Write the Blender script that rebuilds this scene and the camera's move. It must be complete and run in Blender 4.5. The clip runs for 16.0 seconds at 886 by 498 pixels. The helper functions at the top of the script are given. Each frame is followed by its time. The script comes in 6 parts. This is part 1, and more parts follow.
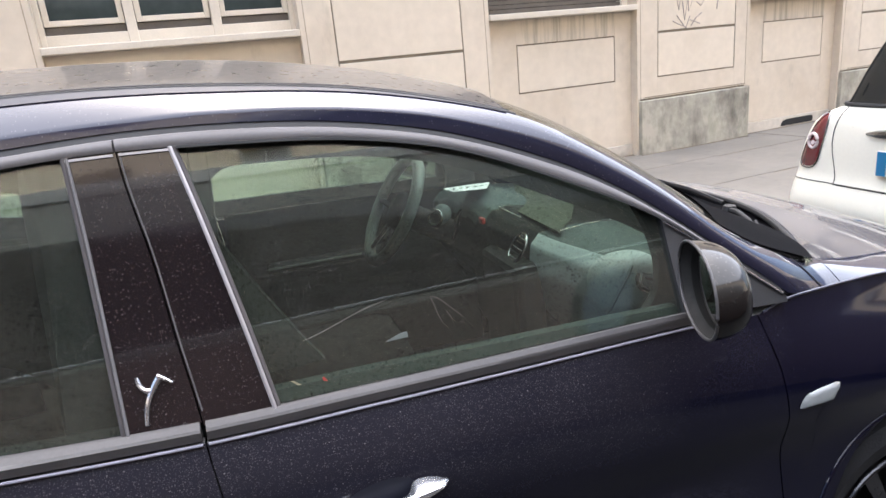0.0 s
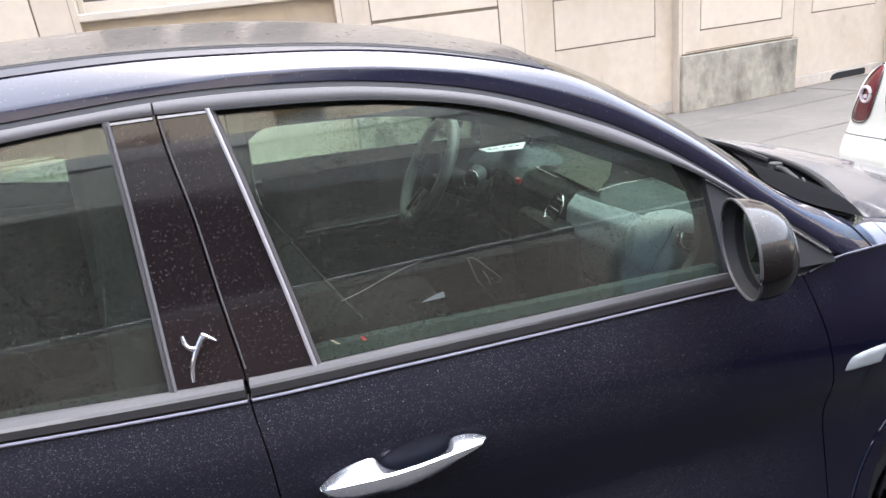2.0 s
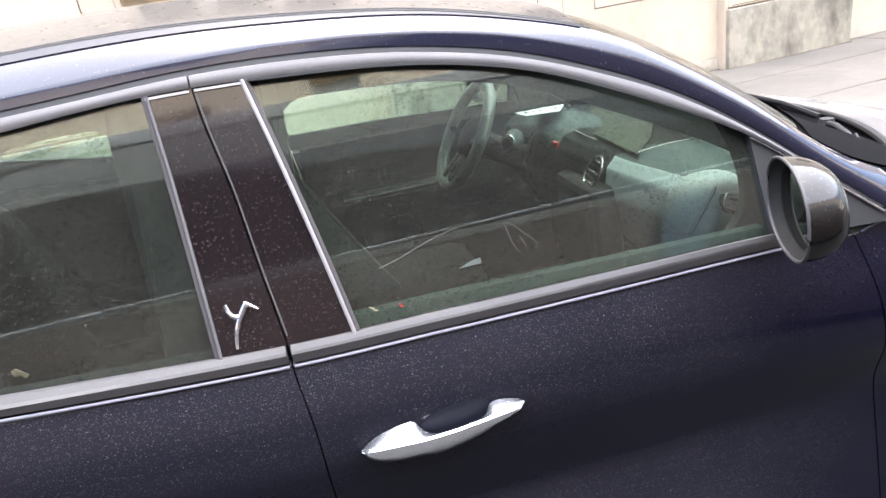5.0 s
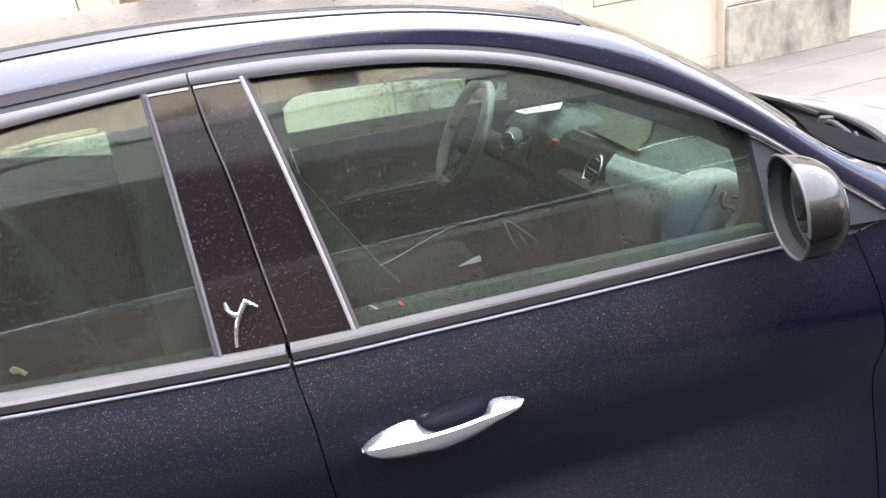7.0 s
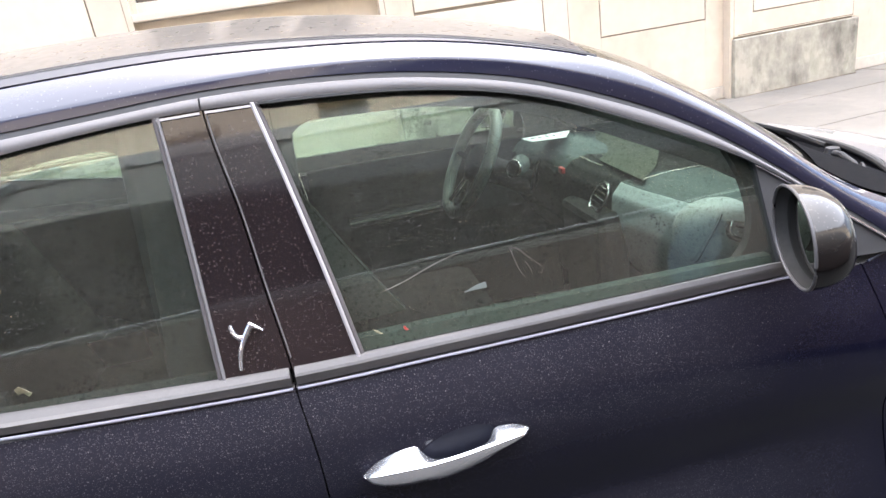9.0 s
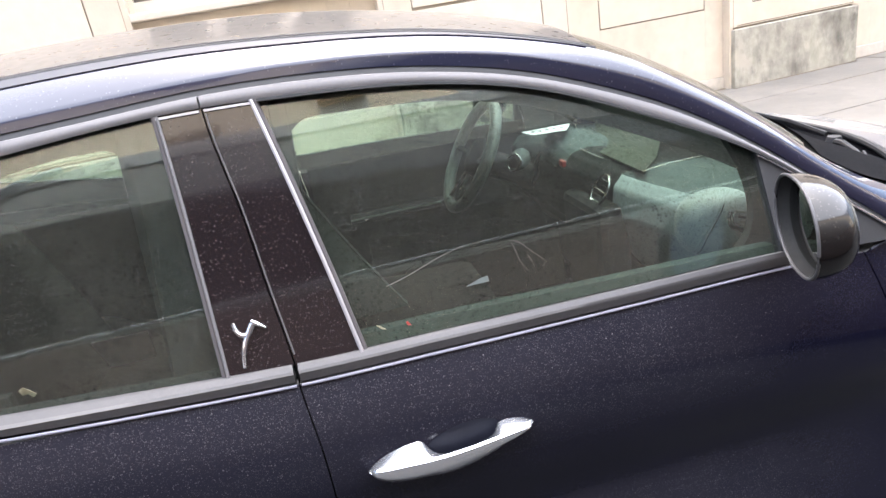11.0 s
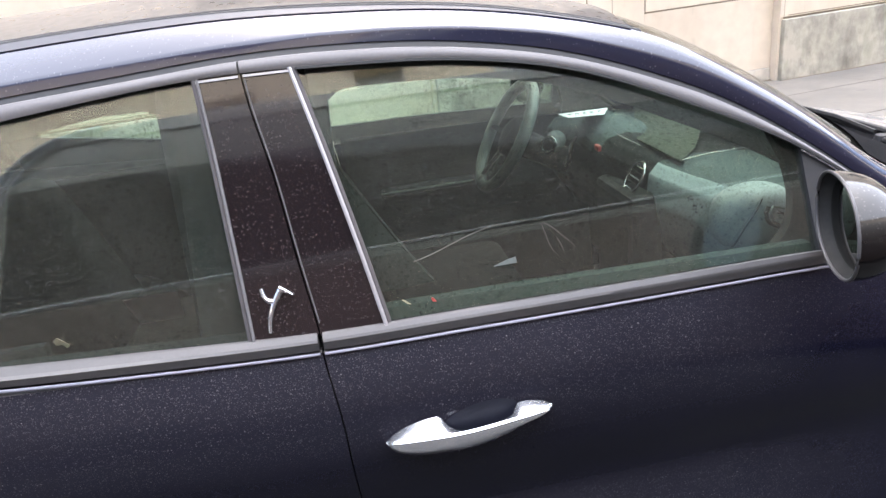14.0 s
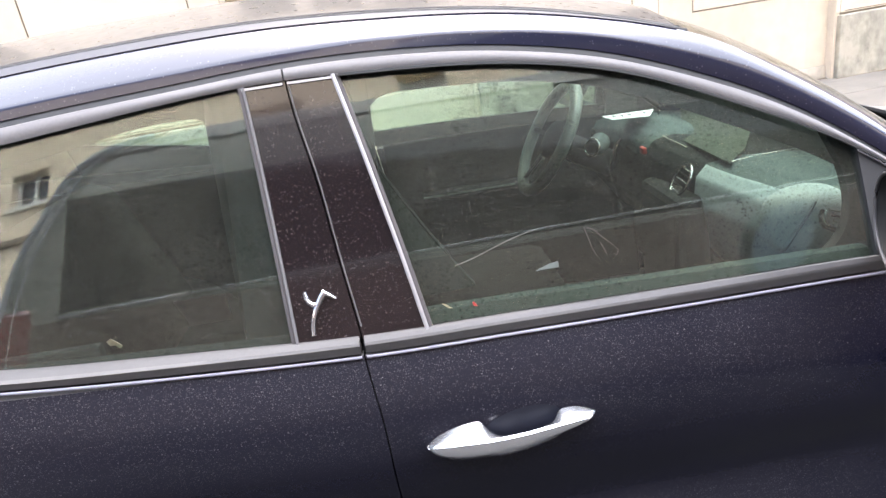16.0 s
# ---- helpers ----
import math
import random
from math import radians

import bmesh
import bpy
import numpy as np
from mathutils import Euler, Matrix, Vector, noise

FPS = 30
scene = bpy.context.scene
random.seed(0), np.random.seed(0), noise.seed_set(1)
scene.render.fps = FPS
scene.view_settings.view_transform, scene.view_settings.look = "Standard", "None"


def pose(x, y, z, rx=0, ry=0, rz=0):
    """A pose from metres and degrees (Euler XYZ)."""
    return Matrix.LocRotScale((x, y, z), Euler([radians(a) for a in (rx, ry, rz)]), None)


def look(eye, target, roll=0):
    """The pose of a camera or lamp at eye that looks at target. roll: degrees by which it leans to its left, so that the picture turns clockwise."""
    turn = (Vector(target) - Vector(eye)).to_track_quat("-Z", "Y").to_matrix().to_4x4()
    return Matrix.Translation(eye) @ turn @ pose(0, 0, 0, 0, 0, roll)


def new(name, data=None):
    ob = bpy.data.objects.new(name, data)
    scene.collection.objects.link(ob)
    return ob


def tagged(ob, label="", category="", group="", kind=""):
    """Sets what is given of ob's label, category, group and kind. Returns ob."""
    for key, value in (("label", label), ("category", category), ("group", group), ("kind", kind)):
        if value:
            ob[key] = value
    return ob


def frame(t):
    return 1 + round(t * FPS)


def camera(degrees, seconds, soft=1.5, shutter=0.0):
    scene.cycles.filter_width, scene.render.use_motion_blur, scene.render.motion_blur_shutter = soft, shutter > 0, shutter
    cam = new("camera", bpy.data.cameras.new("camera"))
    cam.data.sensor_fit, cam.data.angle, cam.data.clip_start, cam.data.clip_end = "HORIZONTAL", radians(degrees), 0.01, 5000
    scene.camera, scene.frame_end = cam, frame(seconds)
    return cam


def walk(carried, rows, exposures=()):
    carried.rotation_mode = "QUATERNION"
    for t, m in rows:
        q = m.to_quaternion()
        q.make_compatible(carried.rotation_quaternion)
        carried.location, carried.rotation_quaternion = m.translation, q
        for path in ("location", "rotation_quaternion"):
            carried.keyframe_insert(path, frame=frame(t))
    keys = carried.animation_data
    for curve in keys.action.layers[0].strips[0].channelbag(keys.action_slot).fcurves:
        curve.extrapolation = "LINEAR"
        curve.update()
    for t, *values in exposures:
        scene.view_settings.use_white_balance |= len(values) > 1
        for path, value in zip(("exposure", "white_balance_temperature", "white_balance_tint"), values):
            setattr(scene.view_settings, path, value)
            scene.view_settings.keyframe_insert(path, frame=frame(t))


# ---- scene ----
cam = camera(69.0, 16.0)

PATH = [
    (0, (0.118, -0.887, 1.467), (0.669, 0.948, 0.895), -5.6),
    (0.5, (0.117, -0.885, 1.464), (0.622, 0.947, 0.841), -6.0),
    (1, (0.117, -0.885, 1.464), (0.596, 0.942, 0.805), -6.9),
    (1.5, (0.118, -0.885, 1.464), (0.579, 0.943, 0.798), -7.1),
    (2, (0.115, -0.883, 1.463), (0.543, 0.951, 0.792), -7.0),
    (2.5, (0.117, -0.881, 1.462), (0.401, 0.984, 0.8), -8.4),
    (3, (0.121, -0.883, 1.458), (0.324, 0.976, 0.75), -10.4),
    (3.5, (0.12, -0.883, 1.46), (0.384, 0.963, 0.737), -9.8),
    (4, (0.121, -0.882, 1.46), (0.385, 0.959, 0.724), -10.1),
    (4.2, (0.122, -0.883, 1.461), (0.4, 0.954, 0.721), -9.8),
    (6.5, (0.119, -0.882, 1.46), (0.411, 0.947, 0.704), -9.4),
    (7, (0.119, -0.881, 1.46), (0.411, 0.948, 0.704), -9.4),
    (7.5, (0.12, -0.883, 1.46), (0.436, 0.958, 0.744), -8.7),
    (8, (0.119, -0.884, 1.461), (0.439, 0.966, 0.769), -8.6),
    (8.5, (0.118, -0.884, 1.46), (0.437, 0.97, 0.783), -8.6),
    (9, (0.12, -0.884, 1.46), (0.409, 0.975, 0.782), -8.8),
    (9.2, (0.12, -0.885, 1.459), (0.433, 0.974, 0.792), -8.6),
    (11.5, (0.12, -0.883, 1.458), (0.396, 0.973, 0.765), -9.9),
    (12, (0.121, -0.885, 1.459), (0.407, 0.977, 0.785), -9.2),
    (12.5, (0.119, -0.886, 1.459), (0.437, 0.979, 0.808), -8.9),
    (13, (0.119, -0.885, 1.46), (0.429, 0.982, 0.813), -9.0),
    (13.5, (0.12, -0.885, 1.458), (0.416, 0.977, 0.791), -7.8),
    (14, (0.117, -0.881, 1.457), (0.304, 0.968, 0.716), -7.4),
    (14.5, (0.118, -0.88, 1.457), (0.251, 0.987, 0.755), -6.9),
    (15, (0.12, -0.878, 1.458), (0.2, 0.983, 0.73), -8.7),
    (15.5, (0.12, -0.878, 1.457), (0.194, 0.982, 0.724), -8.8),
    (16, (0.12, -0.88, 1.457), (0.178, 0.988, 0.744), -8.8),
]
EXPOSURES = [(0.0, 1.5, 6250, 10), (0.5, 1.54, 6150, 10), (1.0, 1.64, 6000, 10), (2.0, 1.77, 6050, 10), (2.5, 1.86, 6100, 10), (3.0, 1.96, 6150, 10), (4.0, 2.17, 6200, 10), (7.5, 2.24, 6250, 10), (9.0, 2.18, 6250, 10),
             (11.5, 2.10, 6250, 10), (12.5, 2.0, 6250, 10), (13.5, 1.96, 6150, 10), (14.5, 2.0, 6150, 10), (15.0, 2.16, 6250, 10), (16.0, 2.26, 6300, 10)]
walk(cam, [(t, look(eye, target, roll)) for t, eye, target, roll in PATH], EXPOSURES)


# ---- sky and sun: a bright veiled sky, brightest above the cream facade ----
world = bpy.data.worlds.new("overcast_sky")
scene.world = world
world.use_nodes = True
wn = world.node_tree.nodes
wl = world.node_tree.links
sky = wn.new("ShaderNodeTexSky")
sky.sky_type = "NISHITA"
sky.sun_disc = False
sky.sun_elevation = radians(68)
sky.sun_rotation = radians(15)
sky.air_density = 1.0
sky.dust_density = 4.0
sky.ozone_density = 0.6
wn["Background"].inputs["Strength"].default_value = 0.15
wl.new(sky.outputs[0], wn["Background"].inputs["Color"])
sun_data = bpy.data.lights.new("sun", "SUN")
sun_data.energy = 3.6
sun_data.angle = radians(124)
sun_data.color = (0.97, 0.965, 1.01)
sun = new("sun", sun_data)
sun.matrix_world = look((4.0, 11.0, 29.0), (0, 0, 0))


# ---- material helpers ----
def material(name, rgb, rough=0.5, metal=0.0, coat=0.0, vary=0.12, scale=6.0, fine=60.0, bump=0.0, bump_scale=120.0,
             rough_vary=0.1, spec=0.5, transmission=0.0):
    """Principled surface with variation at two scales and an optional fine relief."""
    m = bpy.data.materials.new(name)
    m.use_nodes = True
    n, l = m.node_tree.nodes, m.node_tree.links
    p = n["Principled BSDF"]
    p.inputs["Metallic"].default_value = metal
    p.inputs["Specular IOR Level"].default_value = spec
    p.inputs["Coat Weight"].default_value = coat
    p.inputs["Coat Roughness"].default_value = 0.04
    p.inputs["Coat IOR"].default_value = 1.52
    tc = n.new("ShaderNodeTexCoord")
    big = n.new("ShaderNodeTexNoise")
    big.inputs["Scale"].default_value = scale
    big.inputs["Detail"].default_value = 5
    small = n.new("ShaderNodeTexNoise")
    small.inputs["Scale"].default_value = fine
    small.inputs["Detail"].default_value = 4
    l.new(tc.outputs["Object"], big.inputs["Vector"])
    l.new(tc.outputs["Object"], small.inputs["Vector"])
    add = n.new("ShaderNodeMath")
    add.operation = "ADD"
    l.new(big.outputs["Fac"], add.inputs[0])
    l.new(small.outputs["Fac"], add.inputs[1])
    ramp = n.new("ShaderNodeMapRange")
    ramp.inputs["From Min"].default_value = 0.6
    ramp.inputs["From Max"].default_value = 1.4
    ramp.inputs["To Min"].default_value = 1 - vary
    ramp.inputs["To Max"].default_value = 1 + vary
    l.new(add.outputs[0], ramp.inputs["Value"])
    mul = n.new("ShaderNodeVectorMath")
    mul.operation = "SCALE"
    mul.inputs[0].default_value = rgb
    l.new(ramp.outputs[0], mul.inputs["Scale"])
    l.new(mul.outputs[0], p.inputs["Base Color"])
    rr = n.new("ShaderNodeMapRange")
    rr.inputs["To Min"].default_value = max(0.0, rough - rough_vary)
    rr.inputs["To Max"].default_value = min(1.0, rough + rough_vary)
    l.new(small.outputs["Fac"], rr.inputs["Value"])
    l.new(rr.outputs[0], p.inputs["Roughness"])
    if bump:
        bn = n.new("ShaderNodeTexNoise")
        bn.inputs["Scale"].default_value = bump_scale
        bn.inputs["Detail"].default_value = 6
        l.new(tc.outputs["Object"], bn.inputs["Vector"])
        b = n.new("ShaderNodeBump")
        b.inputs["Strength"].default_value = bump
        b.inputs["Distance"].default_value = 0.01
        l.new(bn.outputs["Fac"], b.inputs["Height"])
        l.new(b.outputs[0], p.inputs["Normal"])
    return m


def spots(m, scale, size, seed=0.0, keep=0.5):
    """A mask of small dried-rain and dust spots on the surface, 0 to 1."""
    n, l = m.node_tree.nodes, m.node_tree.links
    tc = n.new("ShaderNodeTexCoord")
    mp = n.new("ShaderNodeMapping")
    mp.inputs["Location"].default_value = (seed, seed * 0.7, seed * 1.3)
    l.new(tc.outputs["Object"], mp.inputs["Vector"])
    v = n.new("ShaderNodeTexVoronoi")
    v.inputs["Scale"].default_value = scale
    wob = n.new("ShaderNodeTexNoise")
    wob.inputs["Scale"].default_value = scale * 1.6
    l.new(mp.outputs[0], wob.inputs["Vector"])
    off = n.new("ShaderNodeVectorMath")
    off.operation = "MULTIPLY_ADD"
    off.inputs[1].default_value = (0.12 / scale,) * 3
    l.new(wob.outputs["Color"], off.inputs[0])
    l.new(mp.outputs[0], off.inputs[2])
    l.new(off.outputs[0], v.inputs["Vector"])
    near = n.new("ShaderNodeMapRange")
    near.inputs["From Min"].default_value = size
    near.inputs["From Max"].default_value = size * 0.45
    near.clamp = True
    sep = n.new("ShaderNodeSeparateColor")
    l.new(v.outputs["Color"], sep.inputs[0])
    grow = n.new("ShaderNodeMath")
    grow.operation = "MULTIPLY_ADD"
    grow.inputs[1].default_value = 1.1
    grow.inputs[2].default_value = 0.35
    l.new(sep.outputs[1], grow.inputs[0])
    rel = n.new("ShaderNodeMath")
    rel.operation = "DIVIDE"
    l.new(v.outputs["Distance"], rel.inputs[0])
    l.new(grow.outputs[0], rel.inputs[1])
    l.new(rel.outputs[0], near.inputs["Value"])
    few = n.new("ShaderNodeMath")
    few.operation = "LESS_THAN"
    few.inputs[1].default_value = keep
    l.new(sep.outputs[0], few.inputs[0])
    patch = n.new("ShaderNodeTexNoise")
    patch.inputs["Scale"].default_value = 5.0
    patch.inputs["Detail"].default_value = 3
    l.new(mp.outputs[0], patch.inputs["Vector"])
    pr = n.new("ShaderNodeMapRange")
    pr.inputs["From Min"].default_value = 0.3
    pr.inputs["From Max"].default_value = 0.52
    pr.inputs["To Min"].default_value = 0.4
    l.new(patch.outputs["Fac"], pr.inputs["Value"])
    a = n.new("ShaderNodeMath")
    a.operation = "MULTIPLY"
    l.new(near.outputs[0], a.inputs[0])
    l.new(few.outputs[0], a.inputs[1])
    c = n.new("ShaderNodeMath")
    c.operation = "MULTIPLY"
    l.new(a.outputs[0], c.inputs[0])
    l.new(pr.outputs[0], c.inputs[1])
    d = n.new("ShaderNodeMath")
    d.operation = "MULTIPLY"
    weak = n.new("ShaderNodeMapRange")
    weak.inputs["To Min"].default_value = 0.25
    l.new(sep.outputs[2], weak.inputs["Value"])
    l.new(c.outputs[0], d.inputs[0])
    l.new(weak.outputs[0], d.inputs[1])
    return d


def dusty(m, scale, size, rgb, amount, film=0.0, seed=0.0, keep=0.5, settle=None, clear=None, fade=None):
    """Lays dull spots and a thin film over a material; settle limits them to faces that look up, clear makes bare spots, fade thins them out along x."""
    n, l = m.node_tree.nodes, m.node_tree.links
    out = n["Material Output"]
    base = out.inputs["Surface"].links[0].from_socket
    if clear:
        dirt = n.new("ShaderNodeBsdfTransparent")
        dirt.inputs["Color"].default_value = (*clear, 1)
    else:
        dirt = n.new("ShaderNodeBsdfDiffuse")
        dirt.inputs["Color"].default_value = (*rgb, 1)
    mask = spots(m, scale, size, seed, keep)
    scaled = n.new("ShaderNodeMath")
    scaled.operation = "MULTIPLY_ADD"
    scaled.inputs[1].default_value = amount
    scaled.inputs[2].default_value = film
    scaled.use_clamp = True
    l.new(mask.outputs[0], scaled.inputs[0])
    fac = scaled.outputs[0]
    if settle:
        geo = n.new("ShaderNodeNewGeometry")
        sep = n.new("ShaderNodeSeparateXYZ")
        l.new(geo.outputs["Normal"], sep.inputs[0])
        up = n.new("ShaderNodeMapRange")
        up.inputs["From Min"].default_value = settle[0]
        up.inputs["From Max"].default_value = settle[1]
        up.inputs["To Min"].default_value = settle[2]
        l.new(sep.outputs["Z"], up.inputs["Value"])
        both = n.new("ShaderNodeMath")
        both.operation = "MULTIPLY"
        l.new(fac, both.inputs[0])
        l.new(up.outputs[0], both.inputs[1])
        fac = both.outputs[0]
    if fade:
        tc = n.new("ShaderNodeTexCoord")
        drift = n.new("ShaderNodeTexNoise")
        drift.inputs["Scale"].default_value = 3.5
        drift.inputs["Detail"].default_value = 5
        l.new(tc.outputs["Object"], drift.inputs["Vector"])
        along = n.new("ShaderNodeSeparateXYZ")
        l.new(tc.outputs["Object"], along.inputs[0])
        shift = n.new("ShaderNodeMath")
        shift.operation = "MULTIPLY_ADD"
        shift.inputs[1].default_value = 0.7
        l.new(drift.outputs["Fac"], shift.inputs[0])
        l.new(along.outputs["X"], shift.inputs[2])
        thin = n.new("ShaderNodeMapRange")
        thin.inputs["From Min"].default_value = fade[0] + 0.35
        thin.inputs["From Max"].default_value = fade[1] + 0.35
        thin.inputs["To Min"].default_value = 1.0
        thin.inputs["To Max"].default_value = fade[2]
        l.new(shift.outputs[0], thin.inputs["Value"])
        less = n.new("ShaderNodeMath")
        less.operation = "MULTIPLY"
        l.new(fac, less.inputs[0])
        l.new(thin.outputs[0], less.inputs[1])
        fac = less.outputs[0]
    mix = n.new("ShaderNodeMixShader")
    l.new(fac, mix.inputs[0])
    l.new(base, mix.inputs[1])
    l.new(dirt.outputs[0], mix.inputs[2])
    l.new(mix.outputs[0], out.inputs["Surface"])
    return m


def stained(m, rgb, scale, lo, hi, stretch=(1, 1, 1), seed=0.0, most=1.0):
    """Mixes irregular stains into the colour of a plain material."""
    n, l = m.node_tree.nodes, m.node_tree.links
    p = n["Principled BSDF"]
    base = p.inputs["Base Color"].links[0].from_socket
    tc = n.new("ShaderNodeTexCoord")
    mp = n.new("ShaderNodeMapping")
    mp.inputs["Scale"].default_value = stretch
    mp.inputs["Location"].default_value = (seed, seed * 1.7, seed * 0.6)
    l.new(tc.outputs["Object"], mp.inputs["Vector"])
    no = n.new("ShaderNodeTexNoise")
    no.inputs["Scale"].default_value = scale
    no.inputs["Detail"].default_value = 7
    no.inputs["Roughness"].default_value = 0.6
    l.new(mp.outputs[0], no.inputs["Vector"])
    r = n.new("ShaderNodeMapRange")
    r.inputs["From Min"].default_value = lo
    r.inputs["From Max"].default_value = hi
    r.inputs["To Max"].default_value = most
    l.new(no.outputs["Fac"], r.inputs["Value"])
    c = n.new("ShaderNodeMix")
    c.data_type = "RGBA"
    for sock in c.inputs:
        if sock.identifier == "A_Color":
            l.new(base, sock)
        if sock.identifier == "B_Color":
            sock.default_value = (*rgb, 1)
    l.new(r.outputs[0], c.inputs["Factor"])
    for sock in c.outputs:
        if sock.identifier == "Result_Color":
            l.new(sock, p.inputs["Base Color"])
    return m


def glass(name, tint, facing=0.04, rough=0.0):
    """A thin tinted pane: clear transmission under a gloss that grows towards grazing views."""
    m = bpy.data.materials.new(name)
    m.use_nodes = True
    n, l = m.node_tree.nodes, m.node_tree.links
    n.remove(n["Principled BSDF"])
    clear = n.new("ShaderNodeBsdfTransparent")
    clear.inputs["Color"].default_value = (*tint, 1)
    gloss = n.new("ShaderNodeBsdfGlossy")
    gloss.inputs["Roughness"].default_value = rough
    lw = n.new("ShaderNodeLayerWeight")
    lw.inputs["Blend"].default_value = 0.5
    fifth = n.new("ShaderNodeMath")
    fifth.operation = "POWER"
    fifth.inputs[1].default_value = 5.0
    l.new(lw.outputs["Facing"], fifth.inputs[0])
    fr = n.new("ShaderNodeMath")
    fr.operation = "MULTIPLY_ADD"
    fr.inputs[1].default_value = 1.0 - facing
    fr.inputs[2].default_value = facing
    l.new(fifth.outputs[0], fr.inputs[0])
    mix = n.new("ShaderNodeMixShader")
    l.new(fr.outputs[0], mix.inputs[0])
    l.new(clear.outputs[0], mix.inputs[1])
    l.new(gloss.outputs[0], mix.inputs[2])
    l.new(mix.outputs[0], n["Material Output"].inputs["Surface"])
    return m


def hazed(m, rgb, film):
    """An uneven film of dust and painted veil on a pane, washed away where raindrops dried."""
    n, l = m.node_tree.nodes, m.node_tree.links
    out = n["Material Output"]
    base = out.inputs["Surface"].links[0].from_socket
    dirt = n.new("ShaderNodeBsdfDiffuse")
    dirt.inputs["Color"].default_value = (*rgb, 1)
    tc = n.new("ShaderNodeTexCoord")
    cloud = n.new("ShaderNodeTexNoise")
    cloud.inputs["Scale"].default_value = 9.0
    cloud.inputs["Detail"].default_value = 6
    l.new(tc.outputs["Object"], cloud.inputs["Vector"])
    thick = n.new("ShaderNodeMapRange")
    thick.inputs["From Min"].default_value = 0.3
    thick.inputs["From Max"].default_value = 0.7
    thick.inputs["To Min"].default_value = film * 0.7
    thick.inputs["To Max"].default_value = film * 1.3
    l.new(cloud.outputs["Fac"], thick.inputs["Value"])
    fac = thick.outputs[0]
    for scale, size, seed, keep in ((215, 0.46, 5.7, 0.75),):
        mask = spots(m, scale, size, seed, keep)
        bare = n.new("ShaderNodeMath")
        bare.operation = "MULTIPLY_ADD"
        bare.inputs[1].default_value = -0.95
        bare.inputs[2].default_value = 1.0
        l.new(mask.outputs[0], bare.inputs[0])
        both = n.new("ShaderNodeMath")
        both.operation = "MULTIPLY"
        l.new(fac, both.inputs[0])
        l.new(bare.outputs[0], both.inputs[1])
        fac = both.outputs[0]
    mixer = n.new("ShaderNodeMixShader")
    l.new(fac, mixer.inputs[0])
    l.new(base, mixer.inputs[1])
    l.new(dirt.outputs[0], mixer.inputs[2])
    l.new(mixer.outputs[0], out.inputs["Surface"])
    return m


# ---- materials ----
NAVY = material("navy_metallic_paint", (0.0035, 0.0036, 0.012), 0.35, 0.0, 1.0, 0.15, 3, 700, rough_vary=0.06, spec=0.0)
NAVY.node_tree.nodes["Principled BSDF"].inputs["Coat Roughness"].default_value = 0.07
NAVY.node_tree.nodes["Principled BSDF"].inputs["Coat IOR"].default_value = 1.38
# Dust; film and x fade also imitate handle haze and the darker front reflection.
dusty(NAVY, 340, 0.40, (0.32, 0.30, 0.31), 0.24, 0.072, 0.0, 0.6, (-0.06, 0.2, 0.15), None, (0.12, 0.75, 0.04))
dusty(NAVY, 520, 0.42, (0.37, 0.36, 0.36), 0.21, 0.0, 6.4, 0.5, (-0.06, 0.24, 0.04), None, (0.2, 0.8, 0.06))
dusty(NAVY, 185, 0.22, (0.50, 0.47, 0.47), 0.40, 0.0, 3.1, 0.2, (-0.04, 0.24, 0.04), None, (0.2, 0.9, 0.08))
# Pale film on level faces: dust plus the bonnet's grey reflection put into colour.
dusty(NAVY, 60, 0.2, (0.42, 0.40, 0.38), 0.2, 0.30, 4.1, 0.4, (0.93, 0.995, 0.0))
# Glossier, less dusty paint copy; bluish film imitates the rail's grey-blue reflection.
NAVY_GLOSSIER = material("glossier_navy_paint", (0.005, 0.0055, 0.022), 0.12, 0.0, 1.0, 0.15, 3, 700, rough_vary=0.04, spec=0.28)
NAVY_GLOSSIER.node_tree.nodes["Principled BSDF"].inputs["Coat IOR"].default_value = 1.385
dusty(NAVY_GLOSSIER, 230, 0.3, (0.32, 0.32, 0.38), 0.22, 0.05, 0.0, 0.3)
ROOF_BLACK = material("dusty_black_roof", (0.02, 0.02, 0.022), 0.3, 0.0, 0.5, 0.3, 2.5, 40)
dusty(ROOF_BLACK, 120, 0.3, (0.33, 0.29, 0.25), 0.3, 0.14, 1.3, 0.5)
BAND = material("pale_satin_window_surround", (0.155, 0.147, 0.148), 0.6, 0.1, 0.0, 0.12, 8, 220, rough_vary=0.08)
GLOSS_BLACK = material("gloss_black_pillar_panel", (0.010, 0.006, 0.007), 0.08, 0.0, 0.5, 0.2, 5, 90, rough_vary=0.03)
dusty(GLOSS_BLACK, 300, 0.34, (0.4, 0.35, 0.34), 0.18, 0.011, 2.2, 0.42)
SATIN_GREY = material("satin_anodised_trim", (0.105, 0.098, 0.097), 0.65, 0.1, 0.0, 0.12, 8, 220, rough_vary=0.08)
POCKET = material("shaded_navy_recess", (0.011, 0.012, 0.020), 0.55, 0, 0, 0.15, 20, 200, spec=0.2)
RUBBER = material("black_rubber_seal", (0.012, 0.012, 0.013), 0.6, 0, 0, 0.2, 10, 160)
SILVER = material("bright_silver_handle", (0.88, 0.88, 0.89), 0.2, 0.9, 0.0, 0.04, 10, 80, rough_vary=0.05)
DARK_CHROME = material("dark_chrome", (0.3, 0.3, 0.3), 0.2, 1.0, 0, 0.06, 10, 80, rough_vary=0.05)
PALE_EDGE = material("bright_chrome_strip", (0.7, 0.68, 0.68), 0.25, 0.9, 0, 0.06, 10, 80, rough_vary=0.05)
